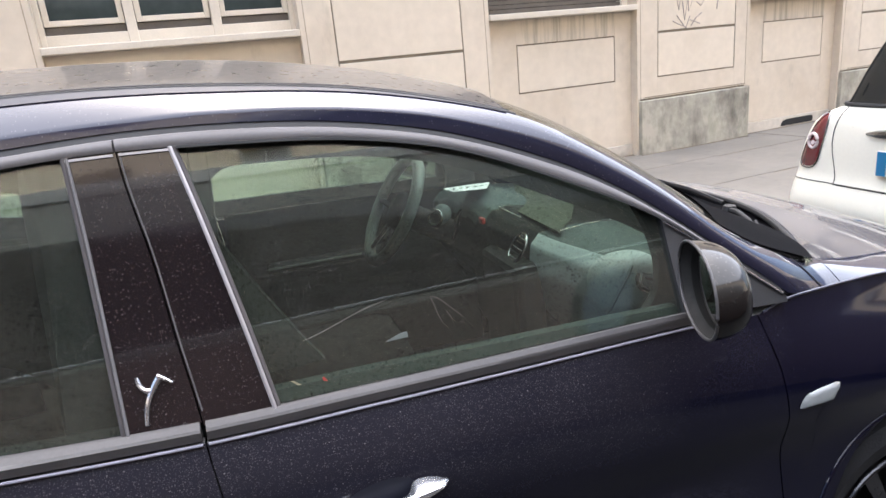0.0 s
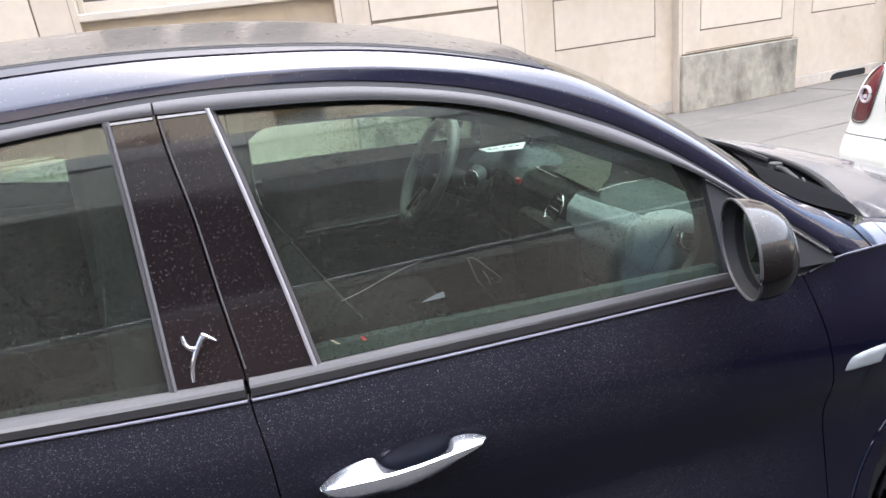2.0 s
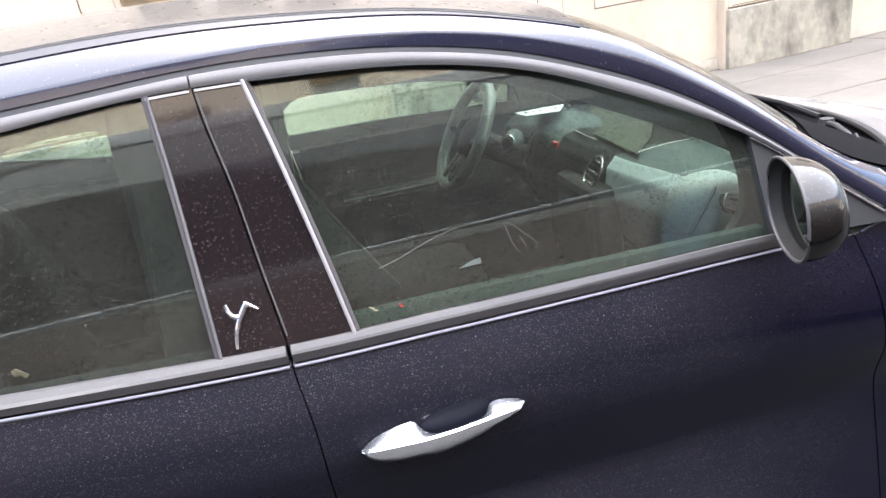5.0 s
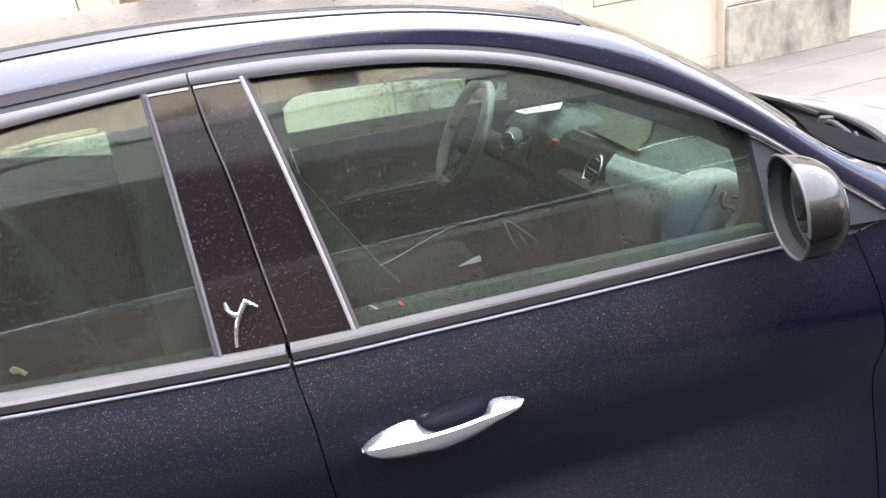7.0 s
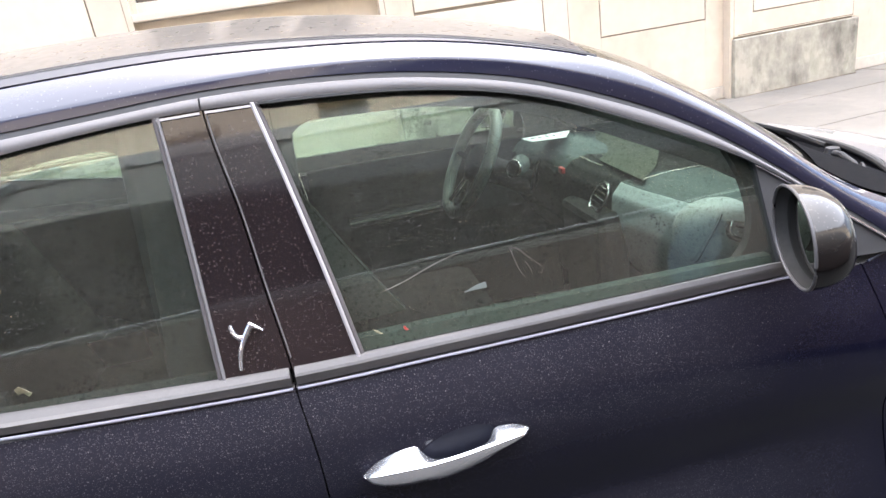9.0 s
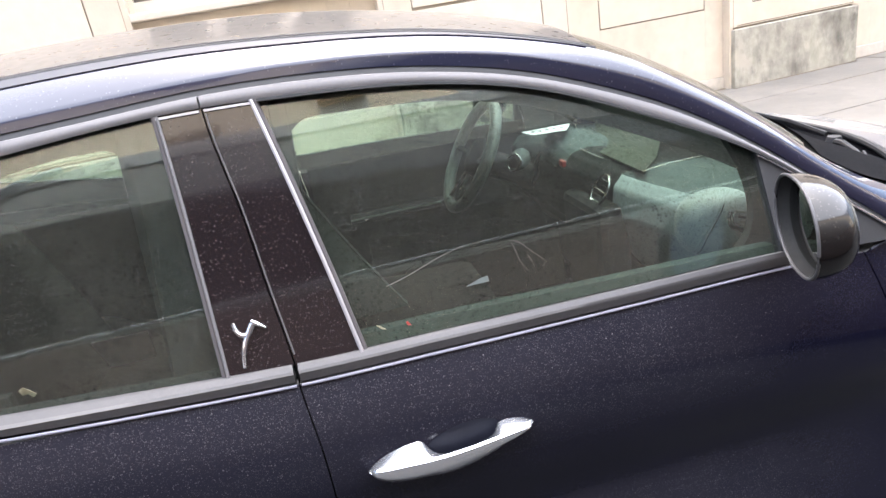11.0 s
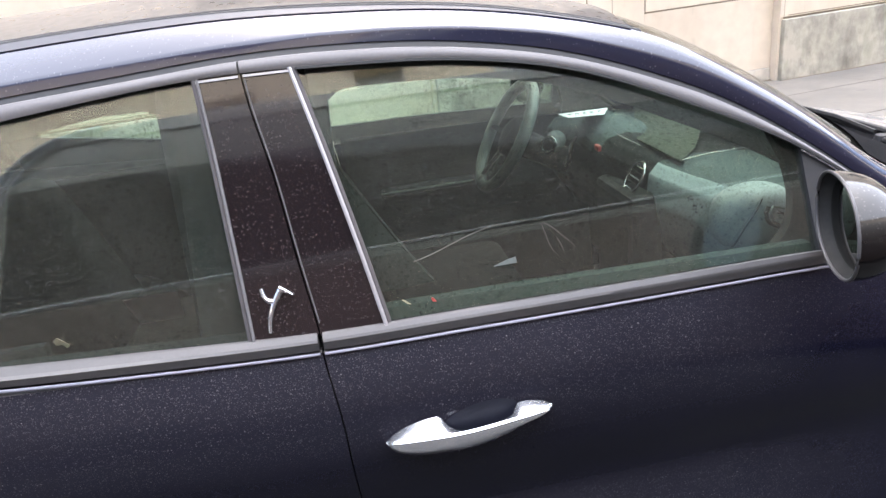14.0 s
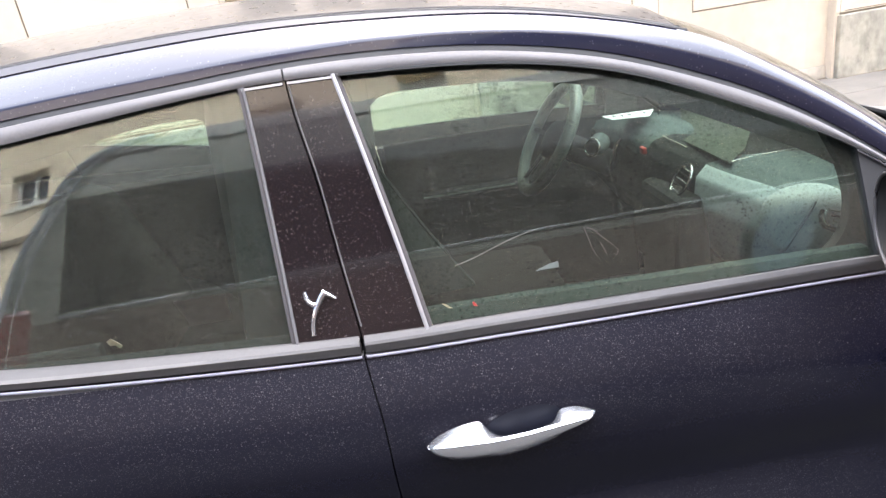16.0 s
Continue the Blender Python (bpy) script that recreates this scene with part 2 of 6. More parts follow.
# Pale colour carries the sky highlight along the door's top edge.
LIP = material("pale_highlight_bead", (0.33, 0.32, 0.38), 0.45, 0.1, 0.2, 0.06, 10, 80)
DITCH = material("faded_roof_ditch_strip", (0.03, 0.028, 0.036), 0.5, 0, 0, 0.2, 6, 120)
CORNER = material("grey_corner_plastic", (0.026, 0.026, 0.028), 0.6, 0, 0, 0.15, 8, 260, 0.1, 500)
# One trim in two tones: face and top coloured apart to balance their light.
MOULDING_FACE = material("satin_moulding_face_tone", (0.09, 0.084, 0.082), 0.6, 0.0, 0.0, 0.15, 8, 220, rough_vary=0.08)
MOULDING_TOP = material("satin_edge_tone", (0.064, 0.060, 0.060), 0.5, 0.1, 0.0, 0.15, 8, 220, rough_vary=0.08)
STRIP_SEAL = material("dull_brown_strip_seal", (0.07, 0.062, 0.062), 0.6, 0, 0, 0.15, 10, 120)
STRIP = material("pale_satin_window_strip", (0.40, 0.375, 0.38), 0.4, 0.5, 0, 0.1, 10, 120)
GLASS = glass("dusty_green_glass", (0.82, 0.91, 0.85), 0.07)
# Film also lifts the dark cabin, a veil of reflection put into colour.
hazed(GLASS, (0.47, 0.43, 0.36), 0.024)
dusty(GLASS, 200, 0.40, (0, 0, 0), 1.0, 0.0, 5.7, 0.6, None, (0.46, 0.47, 0.46))
dusty(GLASS, 265, 0.35, (0.46, 0.43, 0.40), 0.20, 0.0, 0.7, 0.42)
CLEAR = glass("clear_car_glass", (0.86, 0.91, 0.86), 0.045)
dusty(CLEAR, 150, 0.28, (0.5, 0.48, 0.44), 0.4, 0.01, 1.9, 0.3)
MIRROR = material("mirror_glass", (0.24, 0.24, 0.225), 0.02, 1.0, 0, 0.02, 4, 20, rough_vary=0.01)
PLASTIC = material("black_grained_plastic", (0.018, 0.018, 0.02), 0.55, 0, 0, 0.2, 8, 260, 0.15, 500)
COWL = material("faded_black_cowl_plastic", (0.005, 0.005, 0.006), 0.8, 0, 0, 0.25, 6, 120, 0.1, 300, spec=0.03)
TYRE = material("tyre_rubber", (0.010, 0.010, 0.011), 0.9, 0, 0, 0.2, 9, 120, 0.2, 150)
RIM = material("dull_alloy", (0.07, 0.07, 0.075), 0.3, 0.9, 0.3, 0.08, 9, 90)
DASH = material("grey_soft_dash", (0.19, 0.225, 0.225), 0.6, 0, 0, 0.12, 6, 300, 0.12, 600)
DASH_PALE = material("pale_grey_dash_end", (0.2, 0.225, 0.225), 0.55, 0, 0, 0.12, 6, 300, 0.12, 600)
OLIVE = material("olive_dash_mat", (0.014, 0.018, 0.008), 0.9, 0, 0, 0.3, 14, 200)
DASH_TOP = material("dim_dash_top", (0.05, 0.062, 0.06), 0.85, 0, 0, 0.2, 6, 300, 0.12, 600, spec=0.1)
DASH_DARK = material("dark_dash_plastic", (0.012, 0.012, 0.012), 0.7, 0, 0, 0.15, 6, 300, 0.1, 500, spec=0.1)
LEATHER = material("worn_grey_leather", (0.10, 0.115, 0.105), 0.4, 0, 0, 0.15, 8, 200)
COVER = material("grey_green_pillar_plastic", (0.026, 0.034, 0.031), 0.6, 0, 0, 0.15, 8, 200)
CLOTH = material("black_seat_cloth", (0.02, 0.019, 0.019), 0.9, 0, 0, 0.3, 14, 420, 0.3, 700, spec=0.1)
LINER = material("dark_roof_lining", (0.030, 0.032, 0.031), 0.9, 0, 0, 0.12, 9, 300)
POST_TRIM = material("black_post_trim", (0.012, 0.013, 0.013), 0.85, 0, 0, 0.15, 9, 300, spec=0.2)
CARD = material("dark_door_card", (0.018, 0.018, 0.018), 0.7, 0, 0, 0.25, 9, 300, 0.15, 500, spec=0.2)
PAPER = material("white_paper_ticket", (0.5, 0.5, 0.51), 0.7, 0, 0, 0.05, 20, 200)
INK = material("grey_print", (0.07, 0.07, 0.08), 0.8, 0, 0, 0.1, 20, 200)
RED_GLOW = material("red_warning_button", (0.28, 0.03, 0.025), 0.4, 0, 0, 0.1, 20, 200)
INNER = material("grey_green_inner_seal", (0.02, 0.03, 0.025), 0.7, 0, 0, 0.12, 10, 200)
AMBERLESS = material("clear_repeater_lens", (0.30, 0.32, 0.32), 0.15, 0, 0.8, 0.08, 20, 120, rough_vary=0.05)
THREAD = material("faded_fibre", (0.17, 0.17, 0.15), 0.7, 0, 0, 0.2, 30, 160)
SMEAR = material("grey_dust_smear", (0.09, 0.09, 0.08), 0.8, 0, 0, 0.2, 30, 160)
LEAF = material("dry_leaf", (0.24, 0.22, 0.14), 0.7, 0, 0, 0.25, 60, 300)
PLASTER = material("cream_painted_plaster", (0.65, 0.57, 0.465), 0.85, 0, 0, 0.10, 0.9, 9, 0.12, 60)
PLASTER_LIGHT = material("pale_cream_plaster", (0.675, 0.595, 0.487), 0.85, 0, 0, 0.08, 1.1, 11, 0.12, 70)
JOINT = material("dark_plaster_joint", (0.20, 0.165, 0.12), 0.9, 0, 0, 0.25, 4, 40)
JOINT_SOFT = material("shallow_plaster_joint", (0.36, 0.30, 0.22), 0.9, 0, 0, 0.3, 4, 40)
STONE = material("weathered_grey_stone", (0.40, 0.375, 0.31), 0.85, 0, 0, 0.25, 1.7, 12, 0.25, 60)
stained(STONE, (0.11, 0.10, 0.085), 2.6, 0.46, 0.68, (1, 1, 0.6), 1.0, 0.9)
stained(STONE, (0.50, 0.46, 0.38), 3.4, 0.56, 0.66, (1, 1, 0.7), 9.0, 0.7)
stained(STONE, (0.27, 0.27, 0.20), 6.0, 0.55, 0.7, (1, 1, 0.4), 3.0, 0.6)
STREAKED = material("rain_streaked_plaster", (0.65, 0.57, 0.465), 0.85, 0, 0, 0.08, 0.9, 9, 0.12, 60)
stained(STREAKED, (0.34, 0.31, 0.24), 5.0, 0.47, 0.66, (3.2, 3.2, 0.18), 2.0, 0.75)
BASE_STONE = material("grey_base_course", (0.55, 0.50, 0.43), 0.85, 0, 0, 0.15, 2, 14, 0.2, 60)
stained(BASE_STONE, (0.3, 0.27, 0.22), 3.0, 0.52, 0.7, (1, 1, 1), 5.0, 0.7)
stained(PLASTER, (0.56, 0.47, 0.36), 1.6, 0.50, 0.72, (1, 1, 0.8), 7.0, 0.6)
stained(PLASTER, (0.40, 0.35, 0.28), 7.0, 0.60, 0.75, (1, 1, 0.35), 11.0, 0.45)
stained(PLASTER_LIGHT, (0.58, 0.50, 0.39), 2.1, 0.54, 0.75, (1, 1, 0.6), 4.0, 0.5)
PAVING = material("worn_paving_slab", (0.195, 0.175, 0.148), 0.85, 0, 0, 0.15, 1.1, 14, 0.18, 90)
stained(PAVING, (0.15, 0.135, 0.115), 1.4, 0.48, 0.70, (1, 1, 1), 2.0, 0.7)
stained(PAVING, (0.11, 0.10, 0.09), 9.0, 0.62, 0.72, (1, 1, 1), 6.0, 0.6)
ASPHALT = material("road_asphalt", (0.04, 0.04, 0.039), 0.95, 0, 0, 0.25, 1.5, 120, 0.4, 160, spec=0.2)
KERB = material("granite_kerb", (0.34, 0.33, 0.31), 0.8, 0, 0, 0.2, 4, 120, 0.2, 90)
FRAME = material("cream_window_frame", (0.62, 0.56, 0.47), 0.5, 0, 0, 0.08, 4, 60)
SHUTTER = material("brown_roller_shutter", (0.10, 0.085, 0.07), 0.7, 0, 0, 0.25, 5, 60)
DARK = material("shade_and_print_black", (0.02, 0.02, 0.02), 0.9, 0, 0, 0.2, 3, 20)
IRON = material("black_iron_grate", (0.015, 0.015, 0.015), 0.6, 0.3, 0, 0.2, 9, 90)
HOUSE_GLASS = material("dark_house_glass", (0.03, 0.04, 0.04), 0.05, 0, 0, 0.3, 2, 9, rough_vary=0.03)
CREAM = material("cream_white_car_paint", (0.80, 0.78, 0.68), 0.3, 0, 1.0, 0.03, 3, 60, rough_vary=0.06)
VAN_LINE = material("pale_van_bead", (0.36, 0.40, 0.43), 0.4, 0.0, 0.3, 0.06, 3, 60)
CAR_GLASS = material("dark_tinted_glass", (0.008, 0.01, 0.011), 0.04, 0, 0, 0.3, 3, 30, rough_vary=0.02)
RED_LENS = material("red_lamp_lens", (0.13, 0.014, 0.018), 0.15, 0, 1.0, 0.2, 12, 90, rough_vary=0.04)
PALE_LENS = material("pale_lamp_lens", (0.7, 0.6, 0.6), 0.12, 0, 1.0, 0.15, 12, 90, rough_vary=0.04)
PLATE = material("white_plate", (0.7, 0.7, 0.7), 0.4, 0, 0, 0.04, 12, 90)
PLATE_BLUE = material("blue_plate_band", (0.01, 0.17, 0.36), 0.4, 0, 0, 0.06, 12, 90)
VAN_PAINT = material("grey_van_paint", (0.18, 0.19, 0.175), 0.45, 0.0, 0.2, 0.08, 3, 60)
VAN_LOWER = material("dark_van_lower_body", (0.072, 0.048, 0.038), 0.45, 0.0, 0.6, 0.1, 3, 60)
VAN_EDGE = material("pale_van_gutter", (0.22, 0.24, 0.25), 0.35, 0.2, 0.6, 0.08, 3, 60)
FACADE = material("ochre_house_plaster", (0.90, 0.75, 0.55), 0.85, 0, 0, 0.10, 0.7, 7, 0.1, 40)
FACADE_BASE = material("added_dark_ground_floor", (0.08, 0.065, 0.05), 0.8, 0, 0, 0.25, 0.9, 9, 0.15, 40)
FACADE_DARK = material("brown_house_base", (0.22, 0.17, 0.12), 0.85, 0, 0, 0.2, 0.9, 9, 0.1, 40)
BLIND = material("drawn_pale_blind", (0.6, 0.58, 0.54), 0.7, 0, 0, 0.1, 3, 40)
WHITE_PAINT = material("white_window_paint", (0.75, 0.74, 0.70), 0.5, 0, 0, 0.06, 4, 60)
SCRAWL = material("grey_spray_paint", (0.33, 0.29, 0.27), 0.8, 0, 0, 0.25, 20, 90)


# ---- mesh helpers ----
def thing(name, place, label, category, group="", kind=""):
    ob = new(name)
    ob.location = place
    ob.empty_display_size = 0.1
    bpy.context.view_layer.update()
    return tagged(ob, label, category, group, kind)


def part(name, bm, mat, parent=None, label="", smooth=False):
    """Links a bmesh, given in world metres, as one mesh object under a thing or part."""
    me = bpy.data.meshes.new(name)
    bmesh.ops.recalc_face_normals(bm, faces=bm.faces)
    bm.to_mesh(me)
    bm.free()
    for mm in (mat if isinstance(mat, (list, tuple)) else [mat]):
        me.materials.append(mm)
    if smooth:
        for f in me.polygons:
            f.use_smooth = True
        me.set_sharp_from_angle(angle=radians(38))
    ob = new(name, me)
    if parent is not None:
        root = parent
        off = Vector((0, 0, 0))
        while root is not None:
            off += root.location
            root = root.parent
        me.transform(Matrix.Translation(-off))
        ob.parent = parent
    return tagged(ob, label)


def box(bm, x0, x1, y0, y1, z0, z1, bevel=0.0, m=None):
    r = bmesh.ops.create_cube(bm, size=1.0)
    vs = r["verts"]
    for v in vs:
        v.co = Vector((x0 + (v.co.x + 0.5) * (x1 - x0), y0 + (v.co.y + 0.5) * (y1 - y0), z0 + (v.co.z + 0.5) * (z1 - z0)))
    if bevel:
        es = list({e for v in vs for e in v.link_edges})
        g = bmesh.ops.bevel(bm, geom=es, offset=bevel, segments=2, affect="EDGES", profile=0.5)
        vs = list({v for f in g["faces"] for v in f.verts} | {v for v in vs if v.is_valid})
    if m is not None:
        bmesh.ops.transform(bm, matrix=m, verts=[v for v in vs if v.is_valid])
    return bm


def boxed(*a, **k):
    return box(bmesh.new(), *a, **k)


def grid(f, nu, nv, bm=None, close_u=False):
    """A surface f(u, v) with u, v from 0 to 1."""
    bm = bm or bmesh.new()
    rows = [[bm.verts.new(f(i / nu, j / nv)) for j in range(nv + 1)] for i in range(nu if close_u else nu + 1)]
    for i in range(nu):
        for j in range(nv):
            a, b = rows[i], rows[(i + 1) % len(rows)]
            bm.faces.new((a[j], b[j], b[j + 1], a[j + 1]))
    return bm


def skirt(bm, depth):
    """Folds the open border of a panel inwards along depth."""
    border = [e for e in bm.edges if len(e.link_faces) == 1]
    r = bmesh.ops.extrude_edge_only(bm, edges=border)
    for v in r["geom"]:
        if isinstance(v, bmesh.types.BMVert):
            v.co += Vector(depth)
    return bm


def solid(bm, depth):
    """Gives an open sheet a back face, moved by depth."""
    faces = list(bm.faces)
    r = bmesh.ops.extrude_face_region(bm, geom=faces, use_keep_orig=True)
    for v in r["geom"]:
        if isinstance(v, bmesh.types.BMVert):
            v.co += Vector(depth)
    return bm


def tube(points, radius, sides=8, bm=None, closed=False, flat=1.0):
    """A round rod along a line of points."""
    bm = bm or bmesh.new()
    pts = [Vector(p) for p in points]
    n = len(pts)
    rings = []
    for i, p in enumerate(pts):
        a = pts[(i - 1) % n] if closed or i else pts[i]
        b = pts[(i + 1) % n] if closed or i < n - 1 else pts[i]
        d = (b - a).normalized()
        s = d.cross(Vector((0, 0, 1)))
        s = s.normalized() if s.length > 1e-4 else Vector((1, 0, 0))
        u = s.cross(d)
        r = radius(i / max(1, n - 1)) if callable(radius) else radius
        rings.append([bm.verts.new(p + (s * math.cos(k * 2 * math.pi / sides) + u * math.sin(k * 2 * math.pi / sides) * flat) * r) for k in range(sides)])
    for i in range(n if closed else n - 1):
        a, b = rings[i], rings[(i + 1) % n]
        for k in range(sides):
            bm.faces.new((a[k], a[(k + 1) % sides], b[(k + 1) % sides], b[k]))
    if not closed:
        bm.faces.new(rings[0][::-1])
        bm.faces.new(rings[-1])
    return bm


def curve(pairs):
    """A smooth function through a few (x, value) pairs."""
    xs = [p[0] for p in pairs]
    vs = [p[1] for p in pairs]
    n = len(xs)
    d = []
    for i in range(n):
        if i in (0, n - 1):
            j = 0 if i == 0 else n - 2
            d.append((vs[j + 1] - vs[j]) / (xs[j + 1] - xs[j]))
        else:
            d.append((vs[i + 1] - vs[i - 1]) / (xs[i + 1] - xs[i - 1]))

    def f(x):
        if x <= xs[0]:
            return vs[0] + d[0] * (x - xs[0])
        if x >= xs[-1]:
            return vs[-1] + d[-1] * (x - xs[-1])
        i = max(k for k in range(n - 1) if xs[k] <= x)
        h = xs[i + 1] - xs[i]
        t = (x - xs[i]) / h
        return ((2 * t ** 3 - 3 * t ** 2 + 1) * vs[i] + (t ** 3 - 2 * t ** 2 + t) * h * d[i]
                + (3 * t ** 2 - 2 * t ** 3) * vs[i + 1] + (t ** 3 - t ** 2) * h * d[i + 1])
    return f


def prism(outline, depth, bm=None):
    """A flat outline in world points, given thickness along depth."""
    bm = bm or bmesh.new()
    vs = [bm.verts.new(p) for p in outline]
    f = bm.faces.new(vs)
    r = bmesh.ops.extrude_face_region(bm, geom=[f], use_keep_orig=True)
    for v in r["geom"]:
        if isinstance(v, bmesh.types.BMVert):
            v.co += Vector(depth)
    return bm


def mix(a, b, t):
    return a + (b - a) * t


# ---- ground ----
TURN = Matrix.Rotation(radians(6.63), 4, "Z")


def turned(bm):
    bmesh.ops.transform(bm, matrix=TURN, verts=bm.verts)
    return bm


tagged(part("ground", grid(lambda u, v: (mix(-60, 60, u), mix(-60, 60, v), -0.02), 24, 24), ASPHALT),
       "grey asphalt ground of the street", "ground", kind="structure")
tagged(part("road", turned(boxed(-40, 40, -4.2, 2.35, -0.015, 0.0)), ASPHALT), "dark worn asphalt road beside the kerb", "road", kind="structure")
pavement = tagged(part("pavement", turned(boxed(-40, 40, 2.5, 6.2, -0.01, 0.086)), JOINT),
                  "pale worn stone pavement along the cream facade", "pavement", kind="structure")
tagged(part("kerb", turned(boxed(-40, 40, 2.35, 2.498, -0.01, 0.1, 0.012)), KERB), "grey granite kerb of the pavement", "kerb", kind="structure")
tagged(part("pavement_2", turned(boxed(-40, 40, -9.2, -4.4, -0.01, 0.1)), PAVING),
                      "grey pavement across the street", "pavement", kind="structure")
tagged(part("kerb_2", turned(boxed(-40, 40, -4.398, -4.21, -0.01, 0.11, 0.012)), KERB), "granite kerb across the street", "kerb", kind="structure")


# ---- cream facade behind the car ----
facade = thing("apartment_building", (0, 0, 0), "cream plastered house facade with panelled piers and grey stone plinths", "building")
WALL_V = 5.2


def block(name, mat, u0, u1, v0, v1, z0, z1, bevel=0.006, parent=None, label=""):
    return part(name, turned(boxed(u0, u1, v0, v1, z0, z1, bevel)), mat, parent or facade, label)


GROUND_Z = 0.086
TOP_Z = 7.2
BAYS = [(-0.60, 1.46), (3.40, 5.31), (7.09, 8.83), (10.7, 12.4), (-4.4, -2.5), (-8.2, -6.3)]
block("back_wall", PLASTER, -30, 40, WALL_V + 0.42, WALL_V + 0.7, 0.0, TOP_Z, 0)


def outlined(name, parent, v, u0, u1, z0, z1, thick=0.02, gap=0.014):
    """A raised plaster field with a recessed joint round it."""
    return block(name, PLASTER_LIGHT, u0 + gap, u1 - gap, v, v + thick, z0 + gap, z1 - gap, 0.003, parent)


def pier(u0, u1, p0, p1):
    body = block("pier", PLASTER, u0, u1, WALL_V + 0.012, WALL_V + 0.42, 0.0, TOP_Z, 0.0, facade, "cream plaster pier with sunk joint lines")
    # the joints show between the raised fields
    block("joint_bed", JOINT, p0 - 0.002, p1 + 0.002, WALL_V + 0.0085, WALL_V + 0.0118, 0.975, 6.51, 0.0, body)
    block("joint_bed", JOINT, u0 + 0.05, u1 - 0.05, WALL_V + 0.0085, WALL_V + 0.0118, 0.735, 0.755, 0.0, body)
    zs = [0.985, 1.494, 2.62, 3.9, 5.2, 6.5]
    for za, zb in zip(zs, zs[1:]):
        outlined("panel", body, WALL_V, p0, p1, za, zb)
    block("margin", PLASTER, u0 + 0.0, p0, WALL_V, WALL_V + 0.0115, 0.757, TOP_Z, 0.0, body)
    block("margin", PLASTER, p1, u1 - 0.0, WALL_V, WALL_V + 0.0115, 0.757, TOP_Z, 0.0, body)
    block("margin", PLASTER, p0 + 0.001, p1 - 0.001, WALL_V, WALL_V + 0.0115, 0.757, 0.985, 0.0, body)
    for e0, e1 in ((u0 + 0.045, u0 + 0.053), (u1 - 0.053, u1 - 0.045)):
        block("edge_joint", JOINT_SOFT, e0, e1, WALL_V - 0.0015, WALL_V + 0.001, 0.757, TOP_Z - 0.3, 0.0, body)
    block("bed_joint", JOINT, p0 - 0.2, p1 + 0.2, WALL_V - 0.0015, WALL_V + 0.001, 0.766, 0.774, 0.0, body)
    block("plinth", STONE, u0 + 0.03, u1 + 0.005, WALL_V - 0.04, WALL_V + 0.3, GROUND_Z, 0.735, 0.012, facade, "weathered grey stone plinth block")


PIERS = [(1.46, 3.40, 1.77, 3.09), (5.31, 7.09, 5.61, 6.85), (8.83, 10.7, 9.22, 10.4), (12.4, 30.0, 12.8, 14.2), (-2.5, -0.60, -2.2, -0.9),
         (-6.3, -4.4, -6.0, -4.7), (-20.0, -8.2, -11.0, -8.6)]
for p in PIERS:
    pier(*p)


def window_leaf(win, u0, u1, z0, z1, v):
    fr = bmesh.new()
    w = 0.045
    for a in ((u0, u0 + w, z0, z1), (u1 - w, u1, z0, z1), (u0 + w, u1 - w, z0, z0 + w), (u0 + w, u1 - w, z1 - w, z1)):
        box(fr, a[0], a[1], v, v + 0.05, a[2], a[3], 0.004)
    leaf = part("sash", turned(fr), FRAME, win)
    part("pane", turned(boxed(u0 + w, u1 - w, v + 0.02, v + 0.026, z0 + w, z1 - w)), HOUSE_GLASS, leaf)


